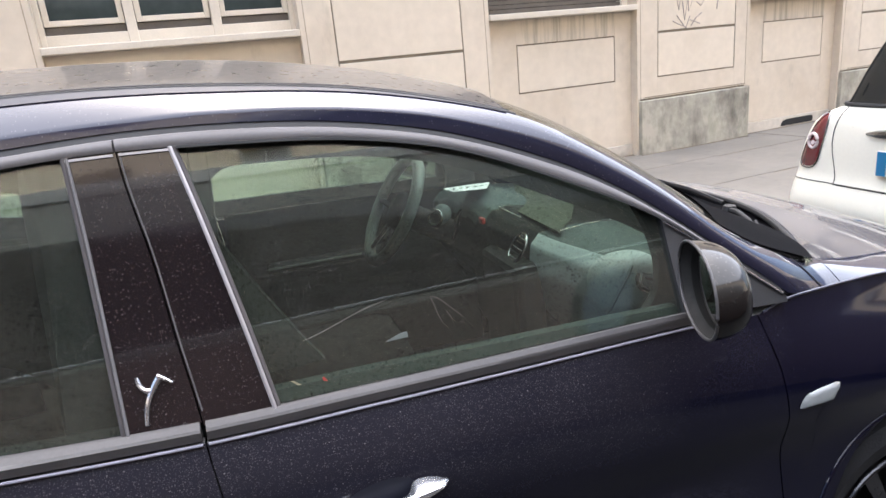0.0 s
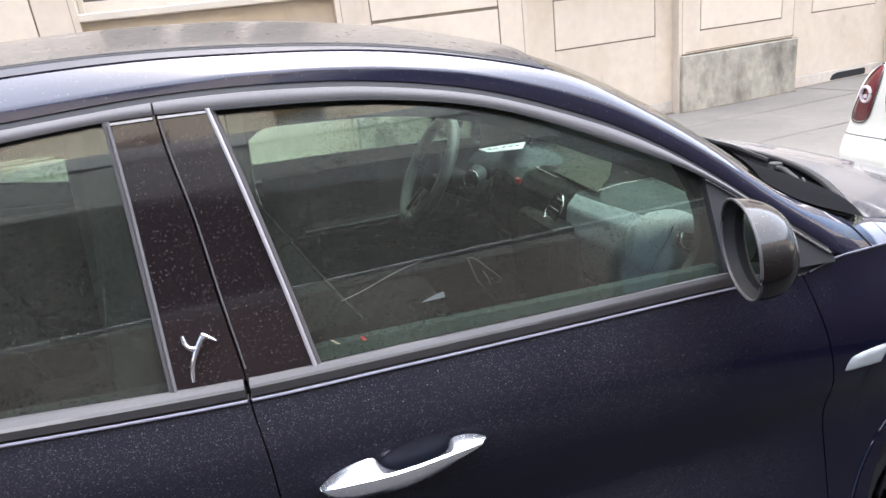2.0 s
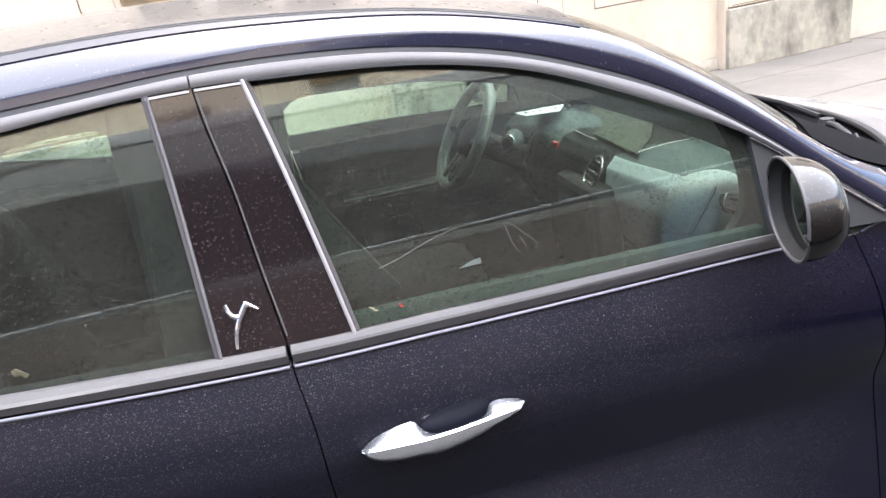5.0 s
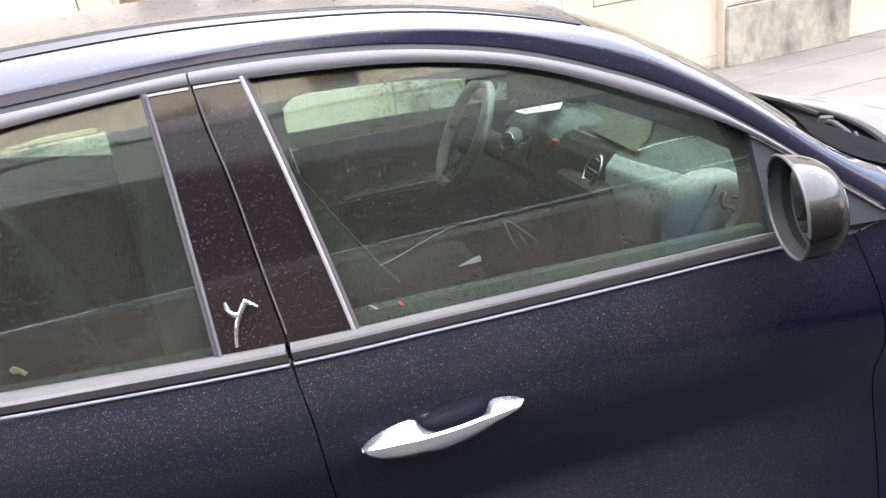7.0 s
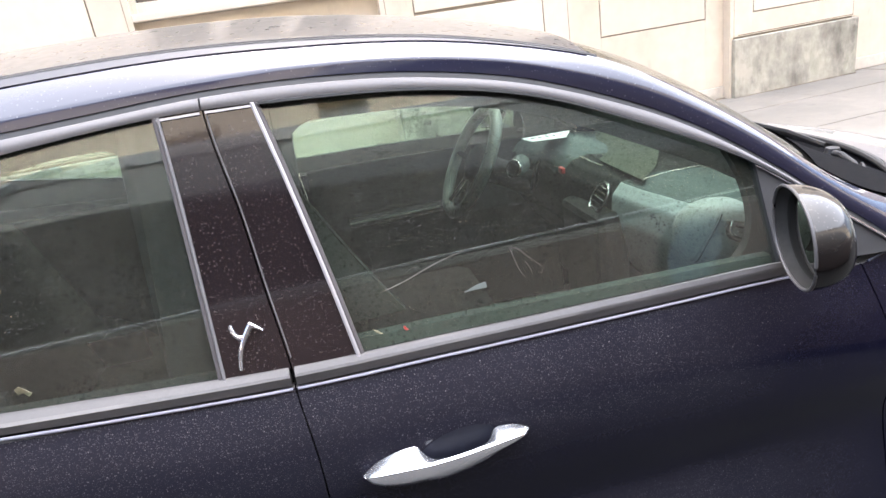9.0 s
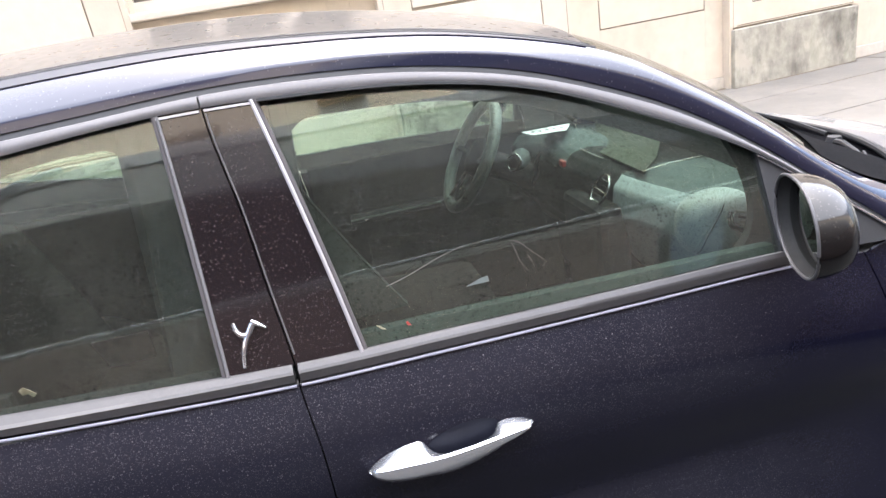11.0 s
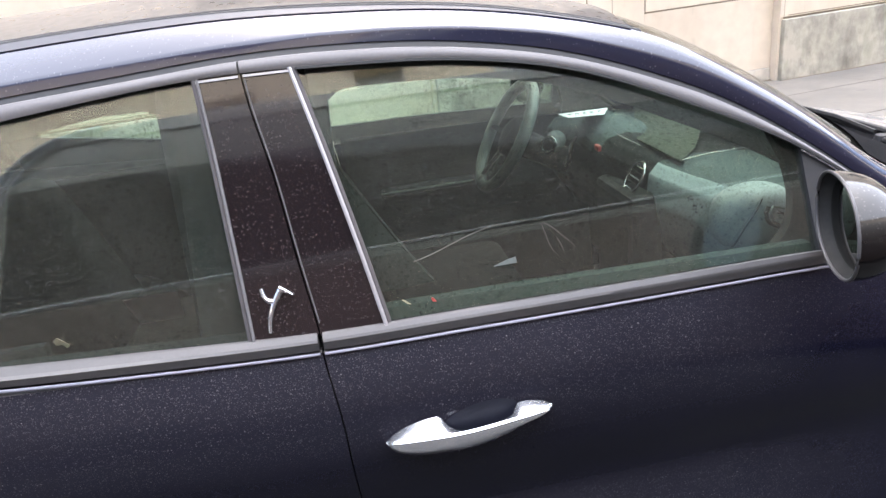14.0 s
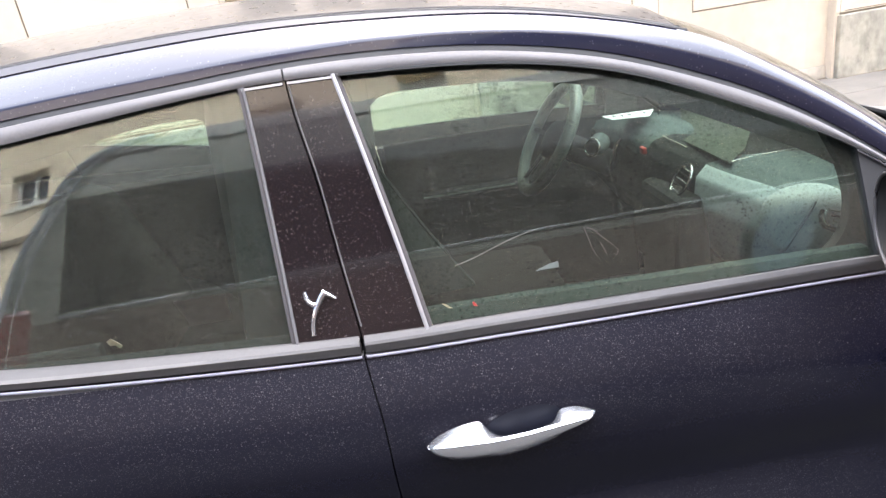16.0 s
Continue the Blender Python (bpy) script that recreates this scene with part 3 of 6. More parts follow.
def bay(u0, u1, blind):
    v = WALL_V + 0.11
    body = block("bay_wall", PLASTER, u0, u1, v + 0.012, WALL_V + 0.42, 0.0, 1.752, 0.0, facade, "cream plaster bay under the window")
    pu0, pu1 = u0 + 0.37, u1 - 0.23
    block("joint_bed", JOINT, pu0 - 0.002, pu1 + 0.002, v + 0.009, v + 0.0118, 0.978, 1.507, 0.0, body)
    outlined("panel", body, v, pu0, pu1, 0.985, 1.5)
    for a in ((u0, pu0, 0.24, 1.752), (pu1, u1, 0.24, 1.752), (pu0 + 0.001, pu1 - 0.001, 0.24, 0.985), (pu0 + 0.001, pu1 - 0.001, 1.5, 1.752)):
        block("field", STREAKED if a[2] == 1.5 and blind else PLASTER, a[0], a[1], v, v + 0.0115, a[2], a[3], 0.0, body)
    block("base_course", BASE_STONE, u0, u1, v - 0.02, v + 0.2, GROUND_Z, 0.235, 0.008, facade, "low plaster base course")
    block("window_sill", FRAME, u0 + 0.0, u1 - 0.01, WALL_V - 0.03, WALL_V + 0.3, 1.755, 1.815, 0.008, facade, "projecting cream stone window sill")
    # the reveal above and the lintel
    block("lintel", PLASTER, u0, u1, v, WALL_V + 0.42, 3.55, TOP_Z, 0.004, facade)
    # Dark sheet behind the frames; the unlit room is put into its colour.
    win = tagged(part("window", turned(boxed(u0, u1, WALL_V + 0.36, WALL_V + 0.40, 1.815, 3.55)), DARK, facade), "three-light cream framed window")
    n = 3
    if blind:
        for k in range(38):
            z = 1.83 + k * 0.045
            part("shutter_slat", turned(boxed(u0 + 0.08, u1 - 0.08, WALL_V + 0.19, WALL_V + 0.205, z, z + 0.04, 0.004)), SHUTTER, win)
        for a, b in ((u0, u0 + 0.08), (u1 - 0.08, u1)):
            part("frame_post", turned(boxed(a, b, WALL_V + 0.16, WALL_V + 0.24, 1.815, 3.55, 0.004)), FRAME, win)
        return
    step = (u1 - u0) / n
    for k in range(n):
        a, b = u0 + k * step, u0 + (k + 1) * step
        part("frame_post", turned(boxed(a - 0.035 if k else a, a + 0.045, WALL_V + 0.16, WALL_V + 0.25, 1.815, 3.55, 0.005)), FRAME, win)
        window_leaf(win, a + 0.05, b - 0.04, 1.98, 3.5, WALL_V + 0.2)
        part("shutter_slat", turned(boxed(a + 0.05, b - 0.04, WALL_V + 0.215, WALL_V + 0.235, 1.915, 1.975, 0.004)), SHUTTER, win)
    part("frame_rail", turned(boxed(u0, u1, WALL_V + 0.165, WALL_V + 0.255, 1.816, 1.912, 0.006)), FRAME, win)
    part("frame_post", turned(boxed(u1 - 0.04, u1, WALL_V + 0.16, WALL_V + 0.25, 1.815, 3.55, 0.005)), FRAME, win)


for k, (a, b) in enumerate(BAYS):
    bay(a, b, k in (1, 2, 3))

# basement opening in the base course, its shade put into a flat black plate
slot = [(7.86, 0.115), (8.47, 0.115), (8.49, 0.13), (8.49, 0.185), (8.46, 0.2), (7.96, 0.2), (7.90, 0.185), (7.86, 0.14)]
part("basement_opening", turned(prism([(a, WALL_V + 0.086, z) for a, z in slot], (0, 0.003, 0))), DARK, facade, "flat black plate for the shaded basement air opening")

# irregular dark line along the foot of the wall
rng = random.Random(5)
for u0, u1, off in [(p[0] + 0.03, p[1], -0.042) for p in PIERS] + [(b[0], b[1], 0.088) for b in BAYS]:
    n = max(6, int((u1 - u0) / 0.12))
    part("wall_foot_line", turned(tube([(mix(u0, u1, k / n), WALL_V + off - rng.uniform(0, 0.012), GROUND_Z + 0.014) for k in range(n + 1)], lambda t: 0.006 + 0.012 * rng.random() ** 2, 6, flat=0.5)), JOINT, facade)

# spray-painted scrawl on the pier
def stroke_set(sets, thick):
    bm = bmesh.new()
    for line in sets:
        tube([(a, WALL_V - 0.001, z) for a, z in line], thick, 5, bm)
    return turned(bm)


part("scrawl", stroke_set([
    [(5.86, 1.98), (5.93, 1.72), (5.97, 1.95)], [(5.95, 1.99), (6.02, 1.60), (6.08, 1.93)], [(5.84, 1.60), (5.93, 1.56), (6.05, 1.52)],
    [(5.90, 1.66), (6.04, 1.51), (6.10, 1.64)], [(6.06, 1.97), (6.08, 1.70), (6.17, 1.88), (6.15, 1.97)], [(6.12, 1.53), (6.20, 1.62), (6.29, 1.67)],
    [(6.10, 1.60), (6.26, 1.55)], [(6.20, 1.80), (6.27, 1.75), (6.33, 1.82)], [(5.99, 1.80), (6.01, 1.66)], [(6.24, 1.98), (6.29, 1.84)]], 0.0055), SCRAWL, facade, "grey spray-paint scrawl")
part("scrawl", stroke_set([[(6.56, 1.98), (6.53, 1.70)], [(6.53, 1.86), (6.62, 1.97)], [(6.64, 1.98), (6.70, 1.86)], [(6.68, 1.98), (6.76, 1.88)]], 0.006), SCRAWL, facade)

# pavement slabs
count = 0
rows_v = [2.5, 3.42, 4.46, WALL_V + 0.2]
for r in range(3):
    u = (-6.0, -5.6, -5.05)[r]
    while u < 16:
        w = (1.9, 1.9, 1.55)[r]
        dz = 0.004 * ((r * 7 + int(u * 5)) % 3)
        part("paving_slab", turned(boxed(u + 0.008, u + w - 0.008, rows_v[r] + 0.008, rows_v[r + 1] - 0.008, 0.02, GROUND_Z + 0.004 + dz, 0.006)), PAVING, pavement)
        u += w


# ---- navy hatchback ----
CENTRE = 0.83
car = thing("parked_car", (0.3, CENTRE, 0.0), "dusty dark navy five-door hatchback parked at the kerb", "car")


def taper(x):
    return 0.045 * max(0.0, x - 0.1) ** 2 + 0.05 * max(0.0, -0.2 - x) ** 2


belt_top = curve([(-1.3, 1.084), (-0.9, 1.050), (-0.55, 1.019), (-0.3, 1.0035), (0.0, 0.986), (0.25, 0.982), (0.6, 0.974), (0.86, 0.965), (1.1, 0.945)])
belt_low = curve([(-1.3, 1.065), (-0.9, 1.03), (-0.55, 0.996), (-0.3, 0.976), (0.0, 0.957), (0.25, 0.953), (0.6, 0.945), (0.86, 0.936), (1.1, 0.918)])
glass_top = curve([(-1.1, 1.26), (-0.8, 1.318), (-0.5, 1.346), (-0.13, 1.374), (0.1, 1.368), (0.3, 1.350), (0.48, 1.310), (0.66, 1.236), (0.845, 1.141), (1.0, 1.03), (1.115, 0.944)])
band_top = curve([(-1.1, 1.285), (-0.8, 1.342), (-0.5, 1.370), (-0.24, 1.384), (-0.05, 1.392), (0.13, 1.386), (0.3, 1.367), (0.48, 1.327), (0.66, 1.258), (0.78, 1.195), (0.89, 1.120), (1.0, 1.033), (1.115, 0.944)])


def glass_y(x, z):
    return 0.035 + 0.42 * (z - 0.985) + taper(x)


flank = curve([(0.15, -0.05), (0.3, -0.032), (0.45, -0.006), (0.56, 0.0135), (0.605, 0.0175), (0.635, 0.0145), (0.68, 0.002), (0.73, -0.008), (0.80, -0.010), (0.88, -0.001), (0.93, 0.012), (0.957, 0.022)])


def side_y(x, z):
    """The flank below the belt line."""
    return flank(z + (0.957 - belt_low(x)) * max(0.0, (z - 0.6) / 0.357)) + taper(x) * min(1.0, max(0.22, 0.22 + (z - 0.70) / 0.24))


def mirrored(bm, left):
    if left:
        for v in bm.verts:
            v.co.y = 2 * CENTRE - v.co.y
    return bm


gap_x = curve([(0.15, 0.01), (0.45, 0.016), (0.75, 0.013), (0.85, 0.011), (0.957, 0.0), (0.985, 0.0), (1.1, -0.016), (1.22, -0.031), (1.325, -0.05), (1.392, -0.057)])
front_x = curve([(0.15, 1.088), (0.5, 1.086), (0.7, 1.078), (0.80, 1.067), (0.85, 1.055), (0.885, 1.046), (0.925, 1.034), (0.98, 1.016), (1.036, 1.007)])
RIM_R = 0.332
AXLE_F, AXLE_R, HUB = 1.465, -0.92, 0.29


trim_f = curve([(0.985, 0.106), (1.1, 0.084), (1.25, 0.052), (1.369, 0.024)])
trim_r = curve([(0.992, -0.102), (1.1, -0.107), (1.25, -0.115), (1.371, -0.124)])

gut_y = curve([(-1.2, 0.31), (-0.8, 0.292), (0.1, 0.2902), (0.298, 0.2777), (0.451, 0.2597), (0.598, 0.2342), (0.68, 0.2148), (0.782, 0.196), (0.894, 0.172), (1.003, 0.1543), (1.104, 0.1388), (1.217, 0.112)])
gut_z = curve([(-1.2, 1.37), (-0.85, 1.43), (-0.55, 1.453), (-0.3, 1.4635), (-0.1, 1.464), (0.1, 1.452), (0.298, 1.4293), (0.451, 1.3987), (0.598, 1.3568), (0.68, 1.3196), (0.782, 1.2595), (0.894, 1.1823), (1.003, 1.0953), (1.104, 1.0292), (1.217, 0.983)])

wing_top = curve([(1.03, 0.917), (1.12, 0.93), (1.2, 0.929), (1.3, 0.925), (1.42, 0.917), (1.6, 0.895), (1.8, 0.85), (2.0, 0.78)])
wing_in = curve([(1.03, 0.15), (1.27, 0.163), (1.4, 0.185), (1.6, 0.215), (2.0, 0.24)])
wing_rise = curve([(1.03, 0.05), (1.2, 0.045), (1.29, 0.034), (1.42, 0.016), (1.6, 0.013), (2.0, 0.01)])


def flank_panel(x_lo, x_hi, z_lo, z_hi, nx, nz):
    """A skin panel of the flank between two edge lines, with folded edges."""
    def f(u, v):
        x = mix(x_lo(0.6), x_hi(0.6), u)
        top = z_hi(x)
        z = mix(z_lo, top, v)
        x = mix(x_lo(z), x_hi(z), u)
        return (x, side_y(x, z), z)
    return f


def strip(x0, x1, low, high, y_of, n, thick, rows=3, bulge=0.0):
    """A moulding that follows two lines along the side."""
    def f(u, v):
        x = mix(x0, x1, u)
        z = mix(low(x), high(x), v)
        return (x, y_of(x, z) - bulge * math.sin(math.pi * v), z)
    return solid(grid(f, n, rows), (0, thick, 0.0))


def moulding_y(x, z):
    """Upright lower face, then a rounded shoulder up to the glass."""
    w = (z - belt_low(x)) / max(0.01, belt_top(x) - belt_low(x))
    outer = side_y(x, belt_low(x)) - 0.003
    inner = glass_y(x, belt_top(x)) - 0.004
    return mix(outer, inner, max(0.0, (w - 0.72) / 0.28)) + 0.004 * max(0.0, 1 - w / 0.72) - 0.001


def build_side(left):
    def P(name, bm, mat, parent, label=""):
        return part(name, mirrored(bm, left), mat, parent, label, smooth=True)

    # front door: skin, belt moulding, window band, pane, pillar panel, handle
    skin = grid(flank_panel(lambda z: gap_x(z) + 0.0013, lambda z: front_x(z) - 0.0015, 0.22, belt_low, 40, 30), 44, 36)
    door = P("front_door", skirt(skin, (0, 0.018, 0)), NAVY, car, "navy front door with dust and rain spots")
    P("door_lip", tube([(x, side_y(x, belt_low(x)) - 0.0035, belt_low(x) - 0.001) for x in [mix(0.004, 0.93, k / 40) for k in range(41)]], 0.0024, 8), LIP, door, "bead coloured as the sky highlight under the moulding")
    half_way = lambda x: mix(belt_low(x) + 0.004, belt_top(x), 0.76)
    bm_f = P("belt_moulding", strip(0.004, 0.872, lambda x: belt_low(x) + 0.004, half_way, moulding_y, 40, 0.02, 5), MOULDING_FACE, door, "satin grey belt moulding")
    P("moulding_top", strip(0.004, 0.872, half_way, belt_top, moulding_y, 40, 0.005, 4), MOULDING_TOP, bm_f, "rounded top edge, toned apart for its light")
    P("window_band", strip(-0.0555, 1.112, glass_top, band_top, lambda x, z: glass_y(x, z) - 0.004, 60, 0.02, 5, 0.003), BAND, door, "satin grey window surround")

    P("glass_run", strip(0.03, 1.0, lambda x: glass_top(x) - 0.002, lambda x: glass_top(x) + 0.002, lambda x, z: glass_y(x, z) - 0.0085, 50, 0.014, 2), RUBBER, door, "black glass channel")

    def pane(u, v):
        x = mix(0.0, 0.865, u)
        z0, z1 = belt_top(x) - 0.01, glass_top(x) + 0.006
        z = mix(z0, z1, v)
        x = mix(gap_x(z) + 0.012 if left else trim_f(z) - 0.004, 0.865, u)
        z = mix(belt_top(x) - 0.01, glass_top(x) + 0.006, v)
        return (x, glass_y(x, z) + 0.006, z)
    g = P("window_pane", solid(grid(pane, 30, 16), (0, 0.004, 0.0015)), GLASS, door, "dusty green-tinted front window")
    g.visible_shadow = False

    rise = 0.05 if left else 0.012
    P("inner_seal", strip(0.0 if left else 0.09, 0.86, lambda x: belt_top(x) - 0.01, lambda x: belt_top(x) + rise - 0.012 * (x > 0.3) * (x - 0.3), lambda x, z: glass_y(x, z) + 0.02, 24, 0.02, 2), INNER, door, "dark green-grey inner seal")

    def black_f(u, v):
        z = mix(belt_top(0.05) - 0.004, 1.372, v)
        x = mix(gap_x(z) + 0.0012, gap_x(z) + 0.012 if left else trim_f(z), u)
        return (x, glass_y(x, z) - 0.001, z)
    P("pillar_panel", skirt(grid(black_f, 6, 16), (0, 0.014, 0)), GLOSS_BLACK, door, "gloss black pillar panel")

    def edge_line(line, width, z0, z1, off, n=16):
        def f(u, v):
            z = mix(z0, z1, u)
            x = line(z) + (v - 0.5) * width
            return (x, glass_y(x, z) - off - 0.002 * math.sin(math.pi * v), z)
        return solid(grid(f, n, 4), (0, 0.012, 0))
    if not left:
        P("chrome_strip", edge_line(lambda z: trim_f(z) - 0.002, 0.0065, 0.982, 1.374, 0.005), STRIP, door, "bright strip along the glass")
        P("strip_seal", edge_line(lambda z: trim_f(z) + 0.0035, 0.007, 0.982, 1.374, 0.003), STRIP_SEAL, door)
    P("chrome_strip", strip(-0.052, 0.026, lambda x: 1.3675 - 0.02 * x, lambda x: 1.371 - 0.02 * x, lambda x, z: glass_y(x, z) - 0.004, 6, 0.01, 2), STRIP, door)
    P("gap_strip", edge_line(lambda z: gap_x(z) + 0.004, 0.0026, 1.0, 1.366, 0.002), SATIN_GREY, door)

    # triangular corner panel ahead of the glass
    def corner(u, v):
        x = mix(0.858, 1.11, u)
        lo, hi = belt_top(x) - 0.012, glass_top(x) + 0.002
        z = mix(lo, max(hi, lo + 0.002), v)
        return (x, glass_y(x, z) - 0.001, z)
    P("corner_panel", skirt(grid(corner, 14, 8), (0, 0.02, 0)), CORNER, door, "dark grey plastic mirror corner panel")
    P("corner_strip", tube([(mix(0.856, 1.10, k / 12), glass_y(mix(0.856, 1.10, k / 12), glass_top(mix(0.856, 1.10, k / 12))) - 0.006, glass_top(mix(0.856, 1.10, k / 12)) - 0.004) for k in range(13)], 0.0025, 6), PALE_EDGE, door)

    # rear door
    rear_gap = curve([(0.15, -0.50), (0.5, -0.50), (0.7, -0.56), (0.9, -0.66), (1.03, -0.74)])
    skin = grid(flank_panel(lambda z: rear_gap(z) + 0.003, lambda z: gap_x(z) - 0.0013, 0.22, belt_low, 30, 30), 34, 36)
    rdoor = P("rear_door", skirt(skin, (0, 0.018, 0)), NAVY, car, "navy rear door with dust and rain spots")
    P("door_lip", tube([(x, side_y(x, belt_low(x)) - 0.0035, belt_low(x) - 0.001) for x in [mix(-0.74, -0.004, k / 36) for k in range(37)]], 0.0024, 8), LIP, rdoor)
    bm_r = P("belt_moulding", strip(-0.90, -0.004, lambda x: belt_low(x) + 0.004, half_way, moulding_y, 40, 0.02, 5), MOULDING_FACE, rdoor, "satin grey belt moulding")
    P("moulding_top", strip(-0.90, -0.004, half_way, belt_top, moulding_y, 40, 0.005, 4), MOULDING_TOP, bm_r, "rounded top edge, toned apart for its light")
    P("window_band", strip(-1.0, -0.0585, glass_top, band_top, lambda x, z: glass_y(x, z) - 0.004, 40, 0.02, 5, 0.003), BAND, rdoor, "satin grey window surround")

    rear_end = -1.0 if left else -0.86

    def rpane(u, v):
        x = mix(rear_end, trim_r(1.2) + 0.004, u)
        z = mix(belt_top(x) - 0.01, glass_top(x) + 0.006, v)
        x = mix(rear_end - 0.25 * (1.2 - z), trim_r(z) + 0.004, u)
        z = mix(belt_top(x) - 0.01, glass_top(x) + 0.006, v)
        return (x, glass_y(x, z) + 0.006, z)
    g = P("window_pane", solid(grid(rpane, 26, 16), (0, 0.004, 0.0015)), GLASS, rdoor, "dusty green-tinted rear window")
    g.visible_shadow = False

    def black_r(u, v):
        z = mix(belt_top(-0.05) - 0.004, 1.374, v)
        x = mix(trim_r(z), gap_x(z) - 0.0012, u)
        return (x, glass_y(x, z) - 0.001, z)
    if left:
        P("inner_seal", strip(-1.06, -0.13, lambda x: belt_top(x) - 0.01, lambda x: 1.085 - 0.19 * (x + 0.58), lambda x, z: glass_y(x, z) + 0.03, 24, 0.02, 2), INNER, rdoor, "dark green-grey inner seal")
    P("pillar_panel", skirt(grid(black_r, 6, 16), (0, 0.014, 0)), GLOSS_BLACK, rdoor, "gloss black pillar panel")
    P("chrome_strip", edge_line(lambda z: trim_r(z) + 0.0015, 0.004, 0.988, 1.374, 0.005), BAND, rdoor, "bright strip along the glass")
    P("strip_seal", edge_line(lambda z: trim_r(z) - 0.004, 0.007, 0.988, 1.374, 0.003), STRIP_SEAL, rdoor)
    P("chrome_strip", strip(-0.128, -0.060, lambda x: 1.3685, lambda x: 1.372, lambda x, z: glass_y(x, z) - 0.004, 6, 0.01, 2), STRIP, rdoor)

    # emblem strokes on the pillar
    def on_pillar(x, z):
        return (x, glass_y(x, z) - 0.004, z)
    stroke = tube([on_pillar(mix(-0.0735, -0.060, t ** 0.9) + 0.012 * t * t - 0.004 * math.sin(3.1 * t), mix(0.998, 1.057, t)) for t in [k / 10 for k in range(11)]], lambda t: 0.0023 + 0.0026 * t, 8)
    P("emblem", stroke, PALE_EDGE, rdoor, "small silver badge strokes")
    P("emblem_tail", tube([on_pillar(mix(-0.0505, -0.031, t), 1.0590 - 0.0120 * t + 0.001 * math.sin(3.1 * t)) for t in [k / 6 for k in range(7)]], lambda t: 0.0046 - 0.0032 * t, 8), PALE_EDGE, rdoor)
    P("emblem_hook", tube([on_pillar((1 - t) ** 2 * -0.0775 + 2 * t * (1 - t) * -0.0757 + t * t * -0.0615, (1 - t) ** 2 * 1.0630 + 2 * t * (1 - t) * 1.0425 + t * t * 1.0415) for t in [k / 10 for k in range(11)]], lambda t: 0.0026 + 0.0016 * t, 8), PALE_EDGE, rdoor)

    # pocket: a flat disc coloured for the recess shade; then the handle
    def pocket(u, v):
        r, a = v, u * 2 * math.pi
        x, z = 0.230 + 0.067 * r * math.cos(a), 0.802 + 0.030 * r * math.sin(a) + 0.009 * r * math.cos(a)
        return (x, side_y(x, z) - 0.0022, z)
    pk = grid(pocket, 28, 4, close_u=True)
    bmesh.ops.remove_doubles(pk, verts=pk.verts, dist=0.0004)
    P("handle_pocket", pk, POCKET, door, "flat navy disc toned as the recess behind the handle")

    # the grip: a nearly level upper face behind a soft ridge, rolled in below
    top_z = curve([(0.073, 0.798), (0.08, 0.801), (0.10, 0.811), (0.128, 0.819), (0.156, 0.822), (0.166, 0.819), (0.175, 0.806), (0.186, 0.799), (0.20, 0.7965), (0.22, 0.7965), (0.25, 0.7995), (0.274, 0.8035),
                   (0.284, 0.807), (0.291, 0.817), (0.30, 0.820), (0.318, 0.8195), (0.338, 0.815), (0.349, 0.810)])
    top_y = curve([(0.073, -0.020), (0.085, -0.013), (0.12, -0.012), (0.16, -0.012), (0.17, -0.015), (0.184, -0.022), (0.20, -0.025), (0.27, -0.025), (0.282, -0.021), (0.291, -0.013), (0.33, -0.013), (0.349, -0.018)])
    ridge = curve([(0.073, 0.799), (0.089, 0.807), (0.123, 0.8085), (0.178, 0.8070), (0.225, 0.8085), (0.272, 0.8125), (0.32, 0.8150), (0.349, 0.811)])
    low = curve([(0.073, 0.797), (0.08, 0.786), (0.10, 0.775), (0.136, 0.767), (0.18, 0.7665), (0.212, 0.769), (0.25, 0.776), (0.291, 0.787), (0.331, 0.800), (0.349, 0.809)])
    out = curve([(0.073, -0.022), (0.085, -0.036), (0.11, -0.043), (0.2, -0.046), (0.3, -0.043), (0.335, -0.036), (0.349, -0.022)])

    def handle(u, v):
        x = mix(0.0732, 0.3488, u)
        a, b, c = top_z(x), ridge(x), low(x)
        ya, yb = top_y(x), out(x)
        loop = [(a - 0.003, ya + 0.001), (a, ya), (mix(a, b, 0.5) + 0.001, mix(ya, yb, 0.5)), (b, yb + 0.004), (b - 0.0025, yb), (mix(b, c, 0.45), yb - 0.001), (mix(b, c, 0.62), yb + 0.001),
                (mix(b, c, 0.9), mix(yb, ya, 0.3)), (c, mix(yb, ya, 0.5)), (mix(a, c, 0.8), mix(yb, ya, 0.85)), (mix(a, c, 0.5), ya + 0.002), (a - 0.003, ya + 0.001)]
        k = v * (len(loop) - 1)
        i = min(int(k), len(loop) - 2)
        z, y = mix(loop[i][0], loop[i + 1][0], k - i), mix(loop[i][1], loop[i + 1][1], k - i)
        return (x, y, z)
    hb = grid(handle, 80, 22)
    bmesh.ops.remove_doubles(hb, verts=hb.verts, dist=0.0003)
    h = P("door_handle", hb, SILVER, door, "polished chrome door handle")

    # front wing with repeater and wheel arch
    def wing(u, v):
        x = mix(1.04, 2.0, u)
        lo = HUB + math.sqrt(max(0.0, RIM_R ** 2 - (x - AXLE_F) ** 2)) if abs(x - AXLE_F) < RIM_R else 0.22
        z = mix(lo, wing_top(x), v)
        if u == 0:
            x = front_x(z) + 0.0015
        else:
            x = mix(front_x(min(z, 0.92)) + 0.0015, 2.0, u)
        return (x, side_y(x, z) if z < 0.93 else side_y(x, 0.93), z)
    wg = P("front_wing", skirt(grid(wing, 60, 26), (0, 0.02, 0)), NAVY, car, "navy front wing")

